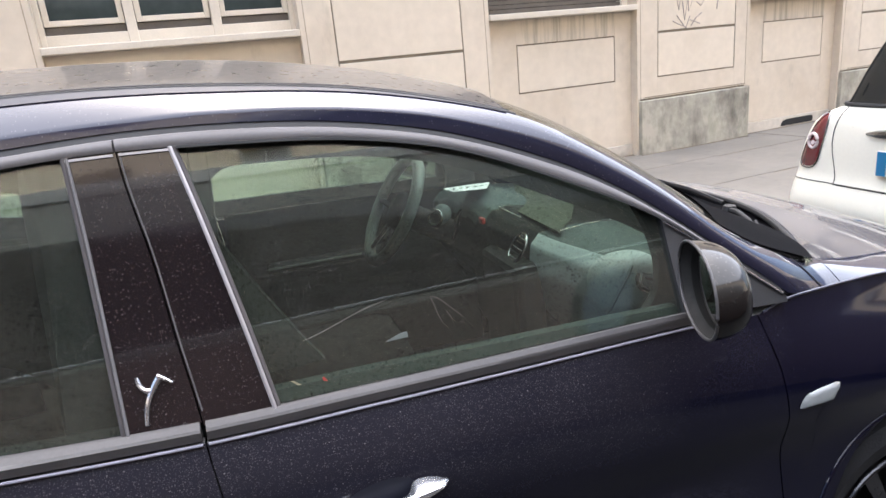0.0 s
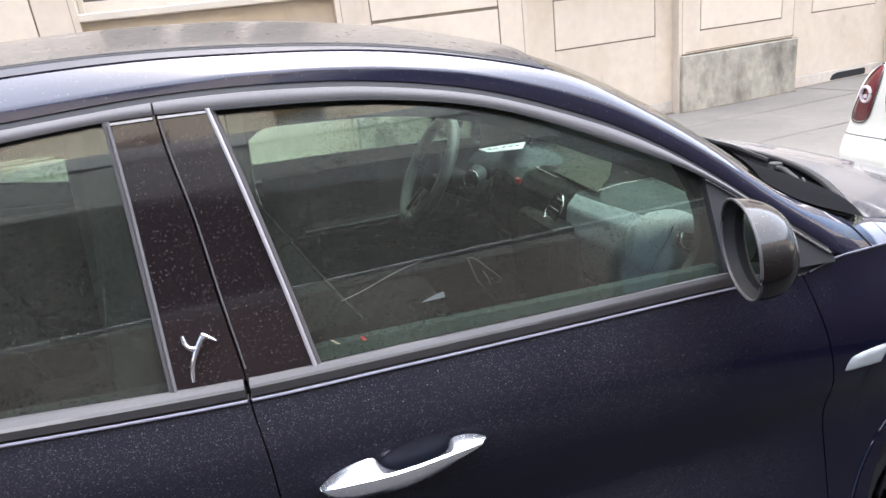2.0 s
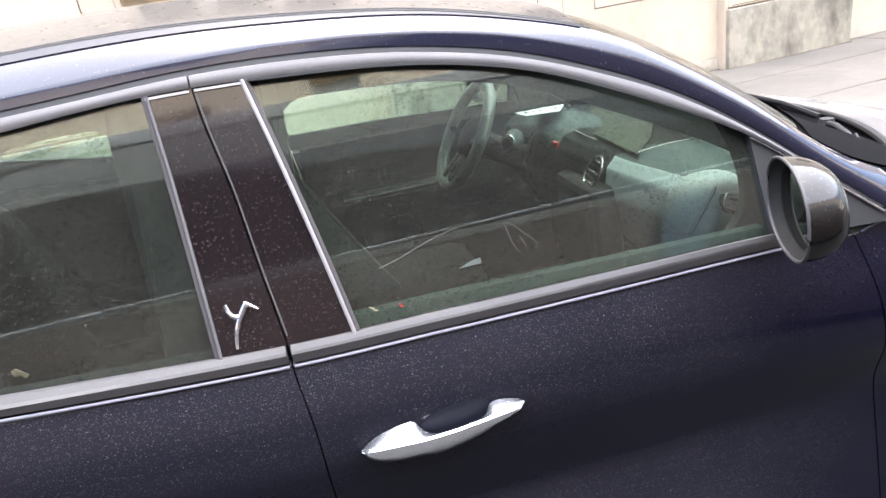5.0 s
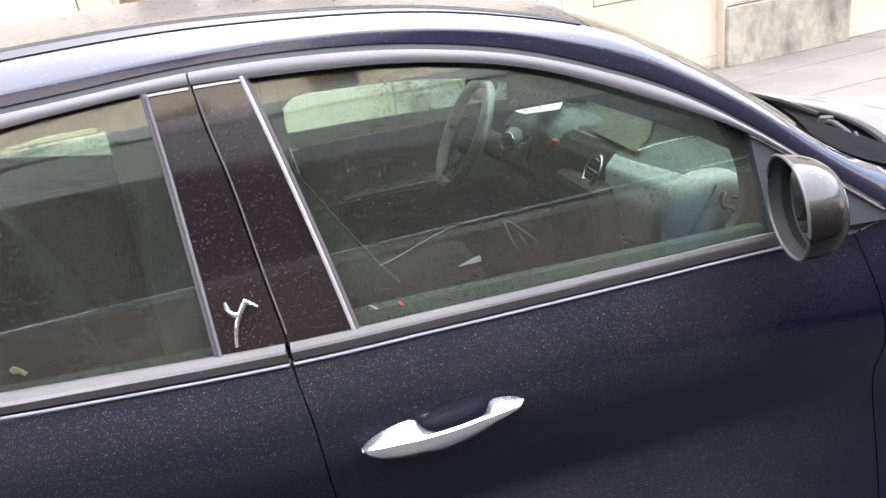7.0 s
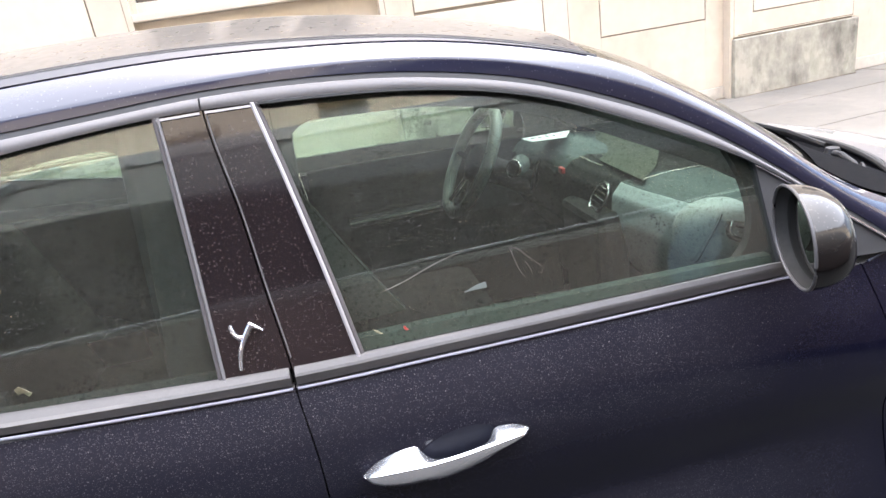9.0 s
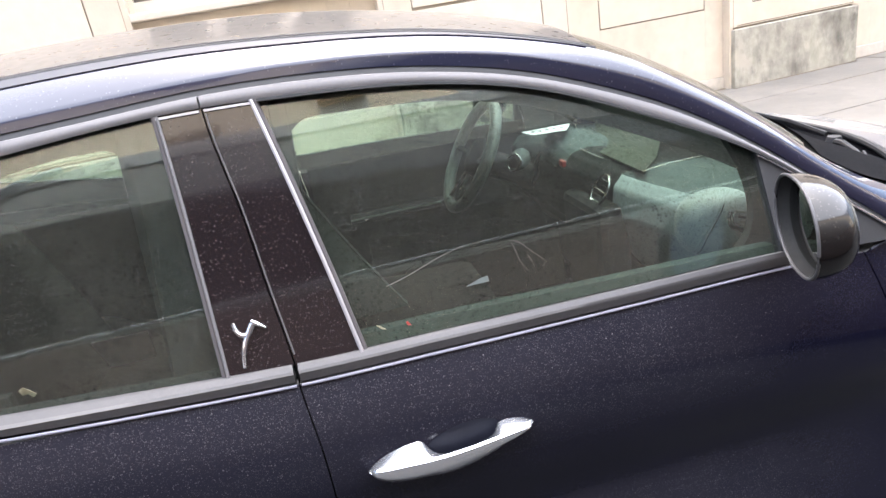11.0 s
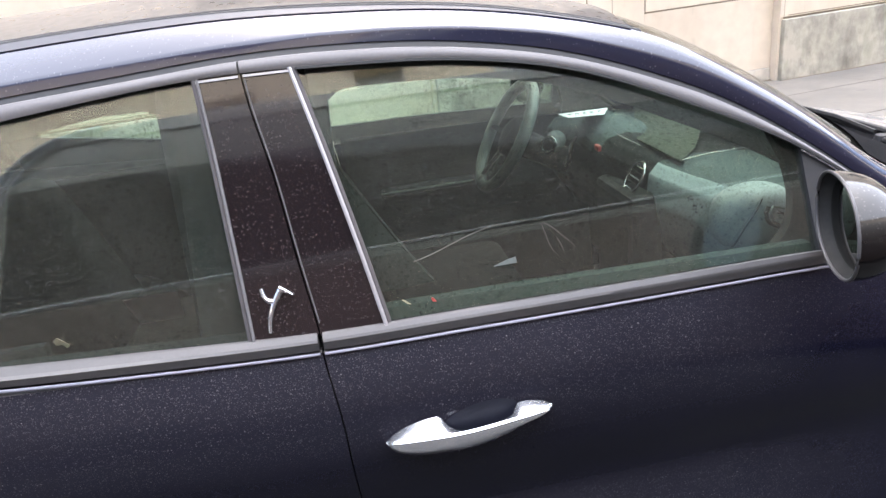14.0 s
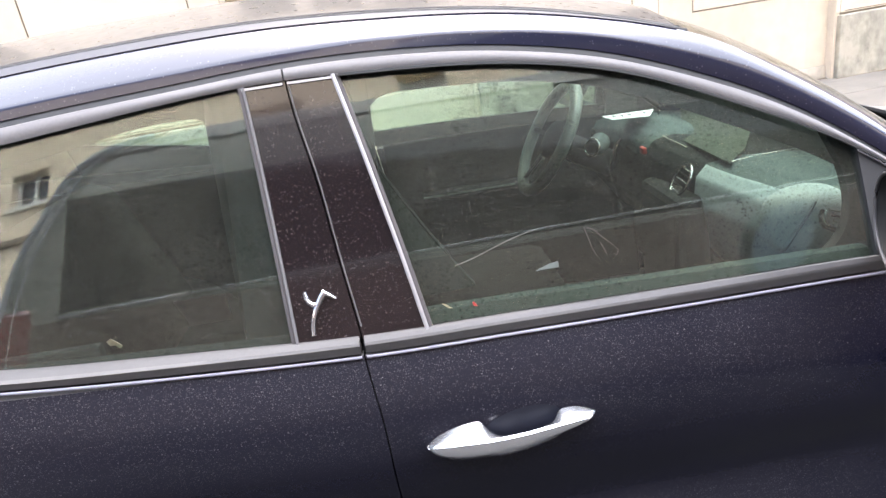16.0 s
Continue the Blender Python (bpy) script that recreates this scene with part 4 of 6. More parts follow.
    def wing_roll(u, v):
        x = mix(1.288, 2.0, u)
        zt = wing_top(x)
        y0 = side_y(x, zt)
        y = mix(y0, wing_in(x), v)
        z = zt + wing_rise(x) * math.sin(v * math.pi / 2)
        return (x, y, z)
    P("wing_top", skirt(grid(wing_roll, 40, 8), (0, 0, -0.02)), NAVY_GLOSSIER, wg)
    P("wing_crease", tube([(x, side_y(x, wing_top(x)) - 0.001, wing_top(x) + 0.001) for x in [mix(1.05, 1.95, k / 40) for k in range(41)]], 0.0032, 10), NAVY_GLOSSIER, wg)
    lens = [(1.103, 0.7185), (1.108, 0.731), (1.122, 0.743), (1.150, 0.7475), (1.203, 0.7505), (1.213, 0.7475), (1.212, 0.737), (1.194, 0.7145), (1.165, 0.7135), (1.112, 0.7155)]

    def rep(u, v):
        k = u * len(lens)
        i = int(k) % len(lens)
        p, q = lens[i], lens[(i + 1) % len(lens)]
        x, z = mix(p[0], q[0], k - int(k)), mix(p[1], q[1], k - int(k))
        x, z = mix(1.158, x, v), mix(0.732, z, v)
        return (x, side_y(x, z) - 0.001 - 0.006 * (1 - v ** 5), z)
    rp = grid(rep, 40, 6, close_u=True)
    bmesh.ops.remove_doubles(rp, verts=rp.verts, dist=0.0004)
    P("side_repeater", rp, AMBERLESS, wg, "clear side repeater lamp")
    def lip_f(u, v):
        a = math.pi * mix(-0.06, 1.06, u)
        b = v * 2 * math.pi
        r = RIM_R + 0.006 * math.cos(b)
        x, z = AXLE_F + r * math.cos(a), HUB + r * math.sin(a)
        return (x, side_y(x, min(0.9, max(z, 0.2))) + 0.002 + 0.006 * math.sin(b), z)
    P("arch_lip", grid(lip_f, 30, 8), NAVY, wg)

    # rear quarter
    def quarter(u, v):
        x = mix(-1.52, -0.5, u)
        lo = HUB + math.sqrt(max(0.0, RIM_R ** 2 - (x - AXLE_R) ** 2)) if abs(x - AXLE_R) < RIM_R else 0.22
        top = belt_low(x) + 0.02
        z = mix(lo, top, v)
        x = mix(-1.52, rear_gap(z) - 0.003, u)
        return (x, side_y(x, min(z, 0.95)), z)
    q = P("rear_quarter", skirt(grid(quarter, 44, 24), (0, 0.02, 0)), NAVY, car, "navy rear quarter panel")
    def cpill(u, v):
        x = mix(-1.42, rear_end + 0.02, u)
        z = mix(belt_low(x), band_top(max(x, -1.2)) if x > -1.2 else mix(band_top(-1.2), belt_low(x) + 0.02, (-1.2 - x) / 0.25), v)
        return (x, glass_y(x, z) - 0.002, z)
    P("rear_pillar", skirt(grid(cpill, 16, 12), (0, 0.02, 0)), NAVY, q)
    P("rear_side_trim", boxed(-1.4, -0.45, 0.13, 0.15, 0.4, 1.0, 0.005), CARD, car)
    P("sill", boxed(-0.55, 1.22, -0.03, 0.16, 0.17, 0.235, 0.015), PLASTIC, car, "black sill cover")

    # roof side rail with black door seal and gutter moulding
    def rail(u, v):
        x = mix(-1.2, 1.284, u)
        xa = min(x, 1.09)
        z0, y0 = band_top(xa) + 0.010, glass_y(xa, band_top(xa)) + 0.012
        if x > 1.09:  # the foot of the pillar runs out on the wing
            k = min(1.0, (x - 1.09) / 0.05)
            z0 = mix(z0, wing_top(x) + 0.001, k)
            y0 = mix(y0, side_y(x, 0.925) + 0.002, k)
        y1, z1 = gut_y(x) - 0.006, gut_z(min(x, 1.26))
        t = v  # from the seal up to the gutter, rounded at the lower edge
        thr = 0.2 + 0.2 * min(1.0, max(0.0, (x + 0.05) / 0.5))
        bent = 0.1 * t / thr if t < thr else 0.1 + 0.9 * (t - thr) / (1 - thr)
        y = mix(y0, y1, mix(bent, t ** 2.3, min(1.0, max(0.0, (x - 0.35) / 0.35))))
        z = mix(z0, z1, t ** 0.95) + 0.003 * math.sin(math.pi * t)
        if x > 1.12:  # the foot flows into the top of the wing
            k = min(1.0, (x - 1.12) / 0.16)
            k = k * k * (3 - 2 * k)
            y = mix(y, mix(side_y(x, wing_top(x)), wing_in(x), t), k)
            z = mix(z, wing_top(x) + wing_rise(x) * math.sin(t * math.pi / 2) + 0.001, k)
        return (x, y, z)
    rl = P("roof_rail", skirt(grid(rail, 80, 20), (0, 0.03, -0.015)), NAVY_GLOSSIER, car, "navy roof side rail mirroring the sky")
    P("foot_joint", tube([Vector(rail((1.228 - 0.045 * v + 1.2) / 2.484, v)) + Vector((0, -0.0004, 0.0006)) for v in [k / 12 for k in range(13)]], 0.0018, 6), RUBBER, rl, "joint at the foot of the pillar")

    def ditch(u, v):
        x = mix(-1.2, 0.60, u)
        p0 = Vector(rail((x + 1.2) / 2.484, mix(0.82 + 0.17 * max(0.0, (x - 0.1) / 0.5), 1.0, v)))
        return p0 + Vector((0, -0.0012, 0.0016))
    P("roof_ditch", skirt(grid(ditch, 60, 3), (0, 0.004, -0.004)), DITCH, rl, "faded grey-violet roof ditch strip")
    def seal(u, v):
        x = mix(-1.15, 1.11, u)
        z0, z1 = band_top(x), band_top(x) + 0.017
        return (x, glass_y(x, band_top(x)) + mix(0.001, 0.016, v) + 0.004, mix(z0 - 0.002, z1, v))
    P("door_seal", skirt(grid(seal, 70, 3), (0, 0.02, 0)), RUBBER, rl, "black rubber door seal")
    P("gutter_moulding", tube([(x, gut_y(x) + 0.006, gut_z(x) + 0.001) for x in [mix(-1.2, 0.62, k / 50) for k in range(51)]], 0.007, 8, flat=0.6), RUBBER, rl, "black roof gutter moulding")
    P("gutter_bead", tube([(x, gut_y(x) + 0.019, gut_z(x) + 0.006) for x in [mix(-1.2, 0.615, k / 50) for k in range(51)]], 0.0018, 6), SATIN_GREY, rl)

    # trim frame round the door openings, inside the glass
    rad = 0.052
    fr_low = curve([(0.07, 1.328), (0.27, 1.318), (0.38, 1.302), (0.5, 1.268), (0.66, 1.195), (0.845, 1.10), (1.0, 0.99)])
    def head_f(u, v):
        x = mix(0.02, 1.0, u)
        lo = fr_low(max(x, 0.09))
        if left and x < 0.12:
            lo = fr_low(0.12) + 0.02
        elif x < 0.107:
            d = 0.107 - x
            lo = fr_low(0.12) - rad + math.sqrt(max(0.0, rad ** 2 - min(d, rad) ** 2)) if d < rad else 0.94
        z = mix(lo, max(glass_top(x) + 0.05, lo + 0.01), v)
        return (x, glass_y(x, z) + 0.055 + 0.03 * v, z)
    P("opening_trim", solid(grid(head_f, 60, 4), (0, 0.03, 0)), LINER, car, "dark trim round the door opening")
    fr_low_r = curve([(-0.9, 1.24), (-0.6, 1.295), (-0.42, 1.318), (-0.3, 1.333), (-0.2, 1.333)])
    def head_r(u, v):
        x = mix(-1.0, -0.15, u)
        lo = fr_low_r(min(x, -0.235))
        if x > -0.23:
            d = x + 0.23
            lo = fr_low_r(-0.23) - 0.035 + math.sqrt(max(0.0, 0.035 ** 2 - min(d, 0.035) ** 2)) if d < 0.035 else 0.94
        z = mix(lo, max(glass_top(x) + 0.05, lo + 0.01), v)
        return (x, glass_y(x, z) + 0.055 + 0.03 * v, z)
    P("opening_trim", solid(grid(head_r, 60, 4), (0, 0.03, 0)), POST_TRIM, car)
    P("pillar_trim", solid(grid(lambda u, v: (mix(-0.165, 0.0 if left else 0.04, u), glass_y(0, mix(0.95, 1.4, v)) + 0.058, mix(0.95, 1.4, v)), 4, 8), (0, 0.05, 0)), POST_TRIM, car)

    post_x = curve([(0.92, 0.828), (0.957, 0.862), (1.0, 0.874), (1.047, 0.869), (1.117, 0.843), (1.18, 0.808), (1.233, 0.770)])
    post_end = curve([(0.92, 0.99), (0.957, 0.99), (1.047, 0.98), (1.117, 0.935), (1.18, 0.86), (1.233, 0.79)])

    def post(u, v):
        z = mix(0.92, 1.233, v)
        return (mix(post_x(z), post_end(z), u), 0.15 + 0.01 * u + 0.12 * max(0.0, z - 1.1), z)
    P("post_trim", solid(grid(post, 4, 16), (0, 0.02, 0)), LINER, car, "dark lining of the windscreen post")

    # door cards inside
    def card(u, v):
        x = mix(0.03, 0.98, u)
        z = mix(0.3, belt_top(x) - 0.006, v)
        return (x, 0.075 + taper(x) + 0.045 * (1 - v) ** 0.5 + 0.02 * math.exp(-((v - 0.62) / 0.07) ** 2), z)
    dc = P("door_card", solid(grid(card, 20, 20), (0, -0.03, 0)), CARD, door, "black moulded door card")
    rest = P("armrest", boxed(0.15, 0.62, 0.115, 0.195, 0.755, 0.78, 0.01), CARD, dc)
    # Pale rod: the highlight on the armrest edge put into colour.
    P("armrest_edge", tube([(mix(0.15, 0.50, k / 10), 0.197, 0.776) for k in range(11)], 0.0035, 6), LEATHER, rest, "pale rod for the highlight along the armrest edge")
    P("door_card", solid(grid(lambda u, v: (mix(-0.72, -0.03, u), 0.078 + taper(-0.4) + 0.045 * (1 - v) ** 0.5, mix(0.3, belt_top(mix(-0.72, -0.03, u)) - 0.006, v)), 16, 12), (0, -0.03, 0)), CARD, rdoor)

    # door mirror
    mc = Vector((0.785, -0.078, 1.062))
    across, ahead = Vector((0.34, 0.94, 0)), Vector((0.94, -0.34, 0))

    def oval(a, k):
        ca, sa = math.cos(a), math.sin(a)
        w = 0.091 * math.copysign(abs(ca) ** 0.9, ca) + 0.020 * sa
        h = 0.072 * math.copysign(abs(sa) ** 0.9, sa)
        return mc + across * (0.014 + w * k) + Vector((0, 0, 0.002 + h * k))

    def shell(u, v):
        ph = v * math.pi / 2
        return oval(u * 2 * math.pi, math.cos(ph) ** 0.5) + ahead * (0.072 * math.sin(ph))
    sh = grid(shell, 40, 14, close_u=True)
    bmesh.ops.remove_doubles(sh, verts=sh.verts, dist=0.0008)
    hous = P("door_mirror", sh, MIRROR_SHELL, car, "dusty black glossy door mirror")

    def disc(k, d):
        b = grid(lambda u, v: oval(u * 2 * math.pi, v * k) + ahead * d, 36, 3, close_u=True)
        bmesh.ops.remove_doubles(b, verts=b.verts, dist=0.0005)
        return b
    def well(u, v):
        a = u * 2 * math.pi
        return oval(a, mix(0.97, 0.84, v)) + ahead * mix(0.002, 0.019, v ** 0.7)
    P("mirror_bezel", grid(well, 40, 5, close_u=True), MIRROR_WELL, hous, "dull grey inner wall of the mirror housing")
    P("mirror_glass", disc(0.87, 0.0175), MIRROR, hous, "oval mirror glass")
    P("mirror_rim", tube([oval(k * math.pi / 18, 0.985) for k in range(36)], 0.0026, 8, closed=True), MOULDING_TOP, hous, "worn grey rim")
    P("mirror_foot", tube([(0.825, -0.03, 1.0), (0.87, 0.03, 0.985), (0.92, 0.08, 0.98)], 0.02, 10, flat=0.7), PLASTIC, hous)


MIRROR_WELL = material("dusty_grey_mirror_well", (0.017, 0.016, 0.015), 0.7, 0, 0, 0.3, 30, 200, spec=0.2)
MIRROR_SHELL = material("dusty_dark_mirror_shell", (0.008, 0.007, 0.007), 0.1, 0.0, 0.25, 0.3, 30, 160, spec=0.3)
dusty(MIRROR_SHELL, 260, 0.38, (0.30, 0.27, 0.23), 0.3, 0.09, 0.4, 0.5, (0.25, 0.75, 0.0))
build_side(False)
build_side(True)


# roof, windscreen, scuttle and bonnet
roof_z = curve([(-1.25, 1.415), (-0.8, 1.503), (-0.4, 1.523), (-0.1, 1.521), (0.13, 1.505), (0.41, 1.462), (0.56, 1.425), (0.70, 1.385)])


def header_x(s):
    return 0.605 + 0.07 * (1 - s * s)


def roof_skin(u, v):
    s = mix(-1, 1, v)
    x = mix(-1.25, header_x(s), u)
    y0 = gut_y(x) + 0.022
    y = CENTRE + s * (CENTRE - y0)
    e = gut_z(x) + 0.006
    z = mix(e, max(roof_z(x), e + 0.004), (1 - abs(s) ** 2.2))
    return (x, y, z)


part("roof", skirt(grid(roof_skin, 60, 36), (0, 0, -0.012)), ROOF_BLACK, car, "dusty black roof panel", True)
part("roof_lining", grid(lambda u, v: (mix(-1.1, 0.6, u), mix(0.30, 1.36, v), mix(1.41, 1.355, u) + 0.03 * math.sin(math.pi * v) + 0.05 * math.sin(math.pi * min(1, u * 1.2))), 12, 12), LINER, car, "dark roof lining", True)


def base_x(s):
    return 1.265 + 0.235 * (1 - abs(s) ** 2.2)


def screen(u, v):
    s = mix(-1, 1, v)
    xt, xb = header_x(s) + 0.006, base_x(s) - 0.03
    x = mix(xt, xb, u)
    side = gut_y(x) + 0.012
    y = CENTRE + s * (CENTRE - side)
    top = mix(gut_z(header_x(s)) + 0.006, roof_z(min(0.7, header_x(s))), 1 - abs(s) ** 2.2)
    if abs(s) > 0.999:
        z = gut_z(min(x, 1.26)) + 0.002
    else:
        edge = gut_z(min(1.26, mix(0.622, 1.24, u))) + 0.002
        centre = mix(1.383, 0.935, u) + 0.075 * math.sin(math.pi * u) * (1 - u) ** 1.6 - 0.012 * math.sin(math.pi * u * u)
        z = mix(edge, centre, 1 - abs(s) ** 1.4)
    return (x, y, z)


ws = part("windscreen", solid(grid(screen, 24, 28), (0.002, 0, -0.005)), CLEAR, car, "dusty curved windscreen", True)
ws.visible_shadow = False
part("screen_seal", tube([Vector(screen(0.0, k / 30)) + Vector((-0.004, 0, 0.001)) for k in range(31)], 0.006, 6), RUBBER, ws)



def band(u, v):
    p = Vector(screen(mix(0.66, 1.0, u), v))
    return p + Vector((0.003, 0, 0.003))


part("screen_band", grid(band, 8, 28), COWL, ws, "black band along the foot of the windscreen", True)


def bonnet_x(s):
    return 1.275 + 0.265 * (1 - abs(s) ** 2.4)


def bonnet(u, v):
    s = mix(-1, 1, v)
    x = mix(bonnet_x(s), 2.14 - 0.16 * s * s, u)
    y = CENTRE + s * (CENTRE - wing_in(x) - 0.004)
    z = wing_top(x) + wing_rise(x) - 0.002 + 0.048 * (1 - abs(s) ** 2.5)
    return (x, y, z)


part("bonnet", skirt(grid(bonnet, 40, 40), (0, 0, -0.02)), NAVY, car, "navy bonnet with a pale film for dust and reflection", True)


def cowl(u, v):
    s = mix(-1, 1, v)
    x = mix(base_x(s) - 0.06, bonnet_x(s) + 0.02, u)
    y = CENTRE + s * (CENTRE - 0.165 - 0.02)
    z = 0.925 + 0.030 * (1 - abs(s) ** 2.4)
    return (x, y, z - 0.012 * math.sin(math.pi * u))


cw = part("scuttle_panel", solid(grid(cowl, 8, 36), (0, 0, -0.02)), COWL, car, "faded black scuttle panel under the windscreen", True)
part("scuttle_lip", tube([Vector(bonnet(0.0, mix(0.02, 0.98, k / 40))) + Vector((-0.012, 0, -0.004)) for k in range(41)], 0.009, 8), RUBBER, cw)


def wiper(pts, blade, cap):
    arm = part("wiper", tube(pts, lambda t: 0.009 - 0.003 * t, 8), PLASTIC, car, "black windscreen wiper", True)
    part("wiper_blade", tube(blade, 0.005, 6, flat=1.6), RUBBER, arm)
    bm = bmesh.new()
    bmesh.ops.create_cone(bm, segments=18, radius1=0.024, radius2=0.017, depth=0.026, cap_ends=True, matrix=Matrix.Translation(cap))
    part("wiper_cap", bm, PLASTIC, arm, "", True)


wiper([(1.44, 0.60, 0.962), (1.425, 0.55, 0.968), (1.39, 0.47, 0.966), (1.345, 0.395, 0.962)], [(1.375, 0.43, 0.972), (1.345, 0.385, 0.968), (1.32, 0.34, 0.964)], (1.442, 0.60, 0.962))
wiper([(1.50, 1.22, 0.962), (1.50, 1.05, 0.972), (1.48, 0.85, 0.975), (1.455, 0.66, 0.968)], [(1.475, 1.0, 0.985), (1.465, 0.80, 0.985), (1.445, 0.63, 0.975)], (1.50, 1.22, 0.958))
part("scuttle_corner", boxed(1.335, 1.40, 0.262, 0.335, 0.925, 0.946, 0.008), CORNER, cw, "grey plastic scuttle corner cap")

# nose and tail close the body


def nose(u, v):
    s = mix(-1, 1, v)
    z = mix(0.2, 0.78, u)
    y = CENTRE + s * (CENTRE - 0.10 - taper(1.95) * 0.4)
    x = 1.98 + 0.28 * (1 - abs(s) ** 3.0) * (0.75 + 0.25 * math.sin(math.pi * u)) - 0.10 * u * u
    return (x, y, z)


fb = part("front_bumper", skirt(grid(nose, 20, 36), (-0.05, 0, 0)), NAVY, car, "navy front bumper", True)
part("grille", boxed(2.16, 2.275, CENTRE - 0.3, CENTRE + 0.3, 0.42, 0.6, 0.02), PLASTIC, fb)
for sgn in (-1, 1):
    part("headlamp", boxed(1.9, 2.06, CENTRE + sgn * 0.58 - 0.12, CENTRE + sgn * 0.58 + 0.12, 0.66, 0.8, 0.04), AMBERLESS, fb)


def tail(u, v):
    s = mix(-1, 1, v)
    z = mix(0.25, 1.1, u)
    y = CENTRE + s * (CENTRE - 0.085)
    x = -1.5 - 0.12 * (1 - abs(s) ** 3.0) + 0.10 * max(0, u - 0.4)
    return (x, y, z)


part("tailgate", skirt(grid(tail, 18, 30), (0.05, 0, 0)), NAVY, car, "navy tailgate", True)
def tail_glass(u, v):
    s = mix(-1, 1, v)
    y = CENTRE + s * (0.70 - 0.16 * u)
    return (mix(-1.56, -1.25, u), y, mix(1.09, 1.432, u) + 0.02 * (1 - s * s))
part("tailgate_window", solid(grid(tail_glass, 10, 16), (0.01, 0, -0.004)), CAR_GLASS, car, "dark tailgate window", True)


def wheel(x, y, sgn):
    ring = []
    bm = bmesh.new()
    prof = [(0.2, 0.085), (0.25, 0.10), (0.282, 0.085), (0.288, 0.0), (0.282, -0.085), (0.25, -0.10), (0.2, -0.085)]
    def f(u, v):
        a = u * 2 * math.pi
        k = v * (len(prof) - 1)
        i = min(int(k), len(prof) - 2)
        r = mix(prof[i][0], prof[i + 1][0], k - i)
        w = mix(prof[i][1], prof[i + 1][1], k - i)
        return (x + r * math.cos(a), y + w, HUB + r * math.sin(a))
    w = part("wheel", grid(f, 48, 12, bm, close_u=True), TYRE, car, "road wheel with black tyre", True)
    rim = bmesh.new()
    yf = y - sgn * 0.085
    for k in range(9):
        a = k * 2 * math.pi / 9
        d = Vector((math.cos(a), 0, math.sin(a)))
        n = Vector((-math.sin(a), 0, math.cos(a)))
        c = Vector((x, yf, HUB))
        o = Vector((0, sgn * 0.03, 0))
        q = [c + d * 0.03 + n * 0.014, c + d * 0.178 + n * 0.02, c + d * 0.178 - n * 0.02, c + d * 0.03 - n * 0.014]
        prism([tuple(p) for p in q], tuple(o), rim)
    part("spokes", rim, RIM, w, "silver alloy spokes")
    part("rim_ring", tube([(x + 0.18 * math.cos(k * math.pi / 20), yf, HUB + 0.18 * math.sin(k * math.pi / 20)) for k in range(40)], 0.006, 8, closed=True), RIM, w, smooth=True)
    hub = bmesh.new()
    bmesh.ops.create_cone(hub, segments=24, radius1=0.05, radius2=0.04, depth=0.03, cap_ends=True, matrix=Matrix.Translation((x, yf, HUB)) @ Matrix.Rotation(radians(90), 4, "X"))
    part("hub_cap", hub, RIM, w)
    br = bmesh.new()
    bmesh.ops.create_cone(br, segments=32, radius1=0.14, radius2=0.14, depth=0.03, cap_ends=True, matrix=Matrix.Translation((x, yf + sgn * 0.06, HUB)) @ Matrix.Rotation(radians(90), 4, "X"))
    part("brake_disc", br, IRON, w)


for ax in (AXLE_F, AXLE_R):
    t = 0.22 * taper(ax)
    wheel(ax, 0.115 + t, 1)
    wheel(ax, 2 * CENTRE - 0.115 - t, -1)
    for sgn in (0, 1):
        def liner(u, v):
            a = math.pi * u
            y = mix(0.05 + t, 0.42, v)
            y = 2 * CENTRE - y if sgn else y
            return (ax + (RIM_R + 0.004) * math.cos(a), y, HUB + (RIM_R + 0.004) * math.sin(a))
        part("arch_liner", grid(liner, 24, 4), COWL, car, "", True)
        part("arch_back", boxed(ax - 0.33, ax + 0.33, (2 * CENTRE - 0.43) if sgn else 0.42, (2 * CENTRE - 0.42) if sgn else 0.43, 0.2, 0.62), COWL, car)

# floor pan and bulkhead
part("floor_pan", boxed(-1.4, 1.9, 0.12, 1.54, 0.17, 0.22, 0.01), CARD, car, "black carpeted floor pan")
part("bulkhead", boxed(1.22, 1.26, 0.14, 1.52, 0.22, 0.92, 0.005), CARD, car)
part("boot_floor", boxed(-1.42, -0.95, 0.14, 1.52, 0.5, 0.9, 0.02), CARD, car)


# cabin
dash_edge = curve([(0.17, 0.975), (0.31, 0.962), (0.42, 0.95), (0.52, 0.935), (0.64, 0.912), (0.82, 0.895), (1.0, 0.865), (1.49, 0.84)])


def dash_skin(u, v):
    """The dashboard from the foot of the windscreen over the soft edge down to the knees."""
    y = mix(0.17, 1.49, v)
    e = dash_edge(y)
    pts = [(1.215, 0.935), (1.1, 0.955), (e + 0.06, 0.962), (e, 0.95), (e - 0.028, 0.92), (e - 0.036, 0.85), (e - 0.01, 0.74), (e + 0.08, 0.62), (1.12, 0.55)]
    k = u * (len(pts) - 1)
    i = min(int(k), len(pts) - 2)
    x, z = mix(pts[i][0], pts[i + 1][0], k - i), mix(pts[i][1], pts[i + 1][1], k - i)
    hump = math.exp(-((y - 1.22) / 0.2) ** 2)
    z += 0.06 * hump * math.exp(-((x - 0.88) / 0.14) ** 2) * (1 if z > 0.85 else 0.4)
    return (x, y, z)


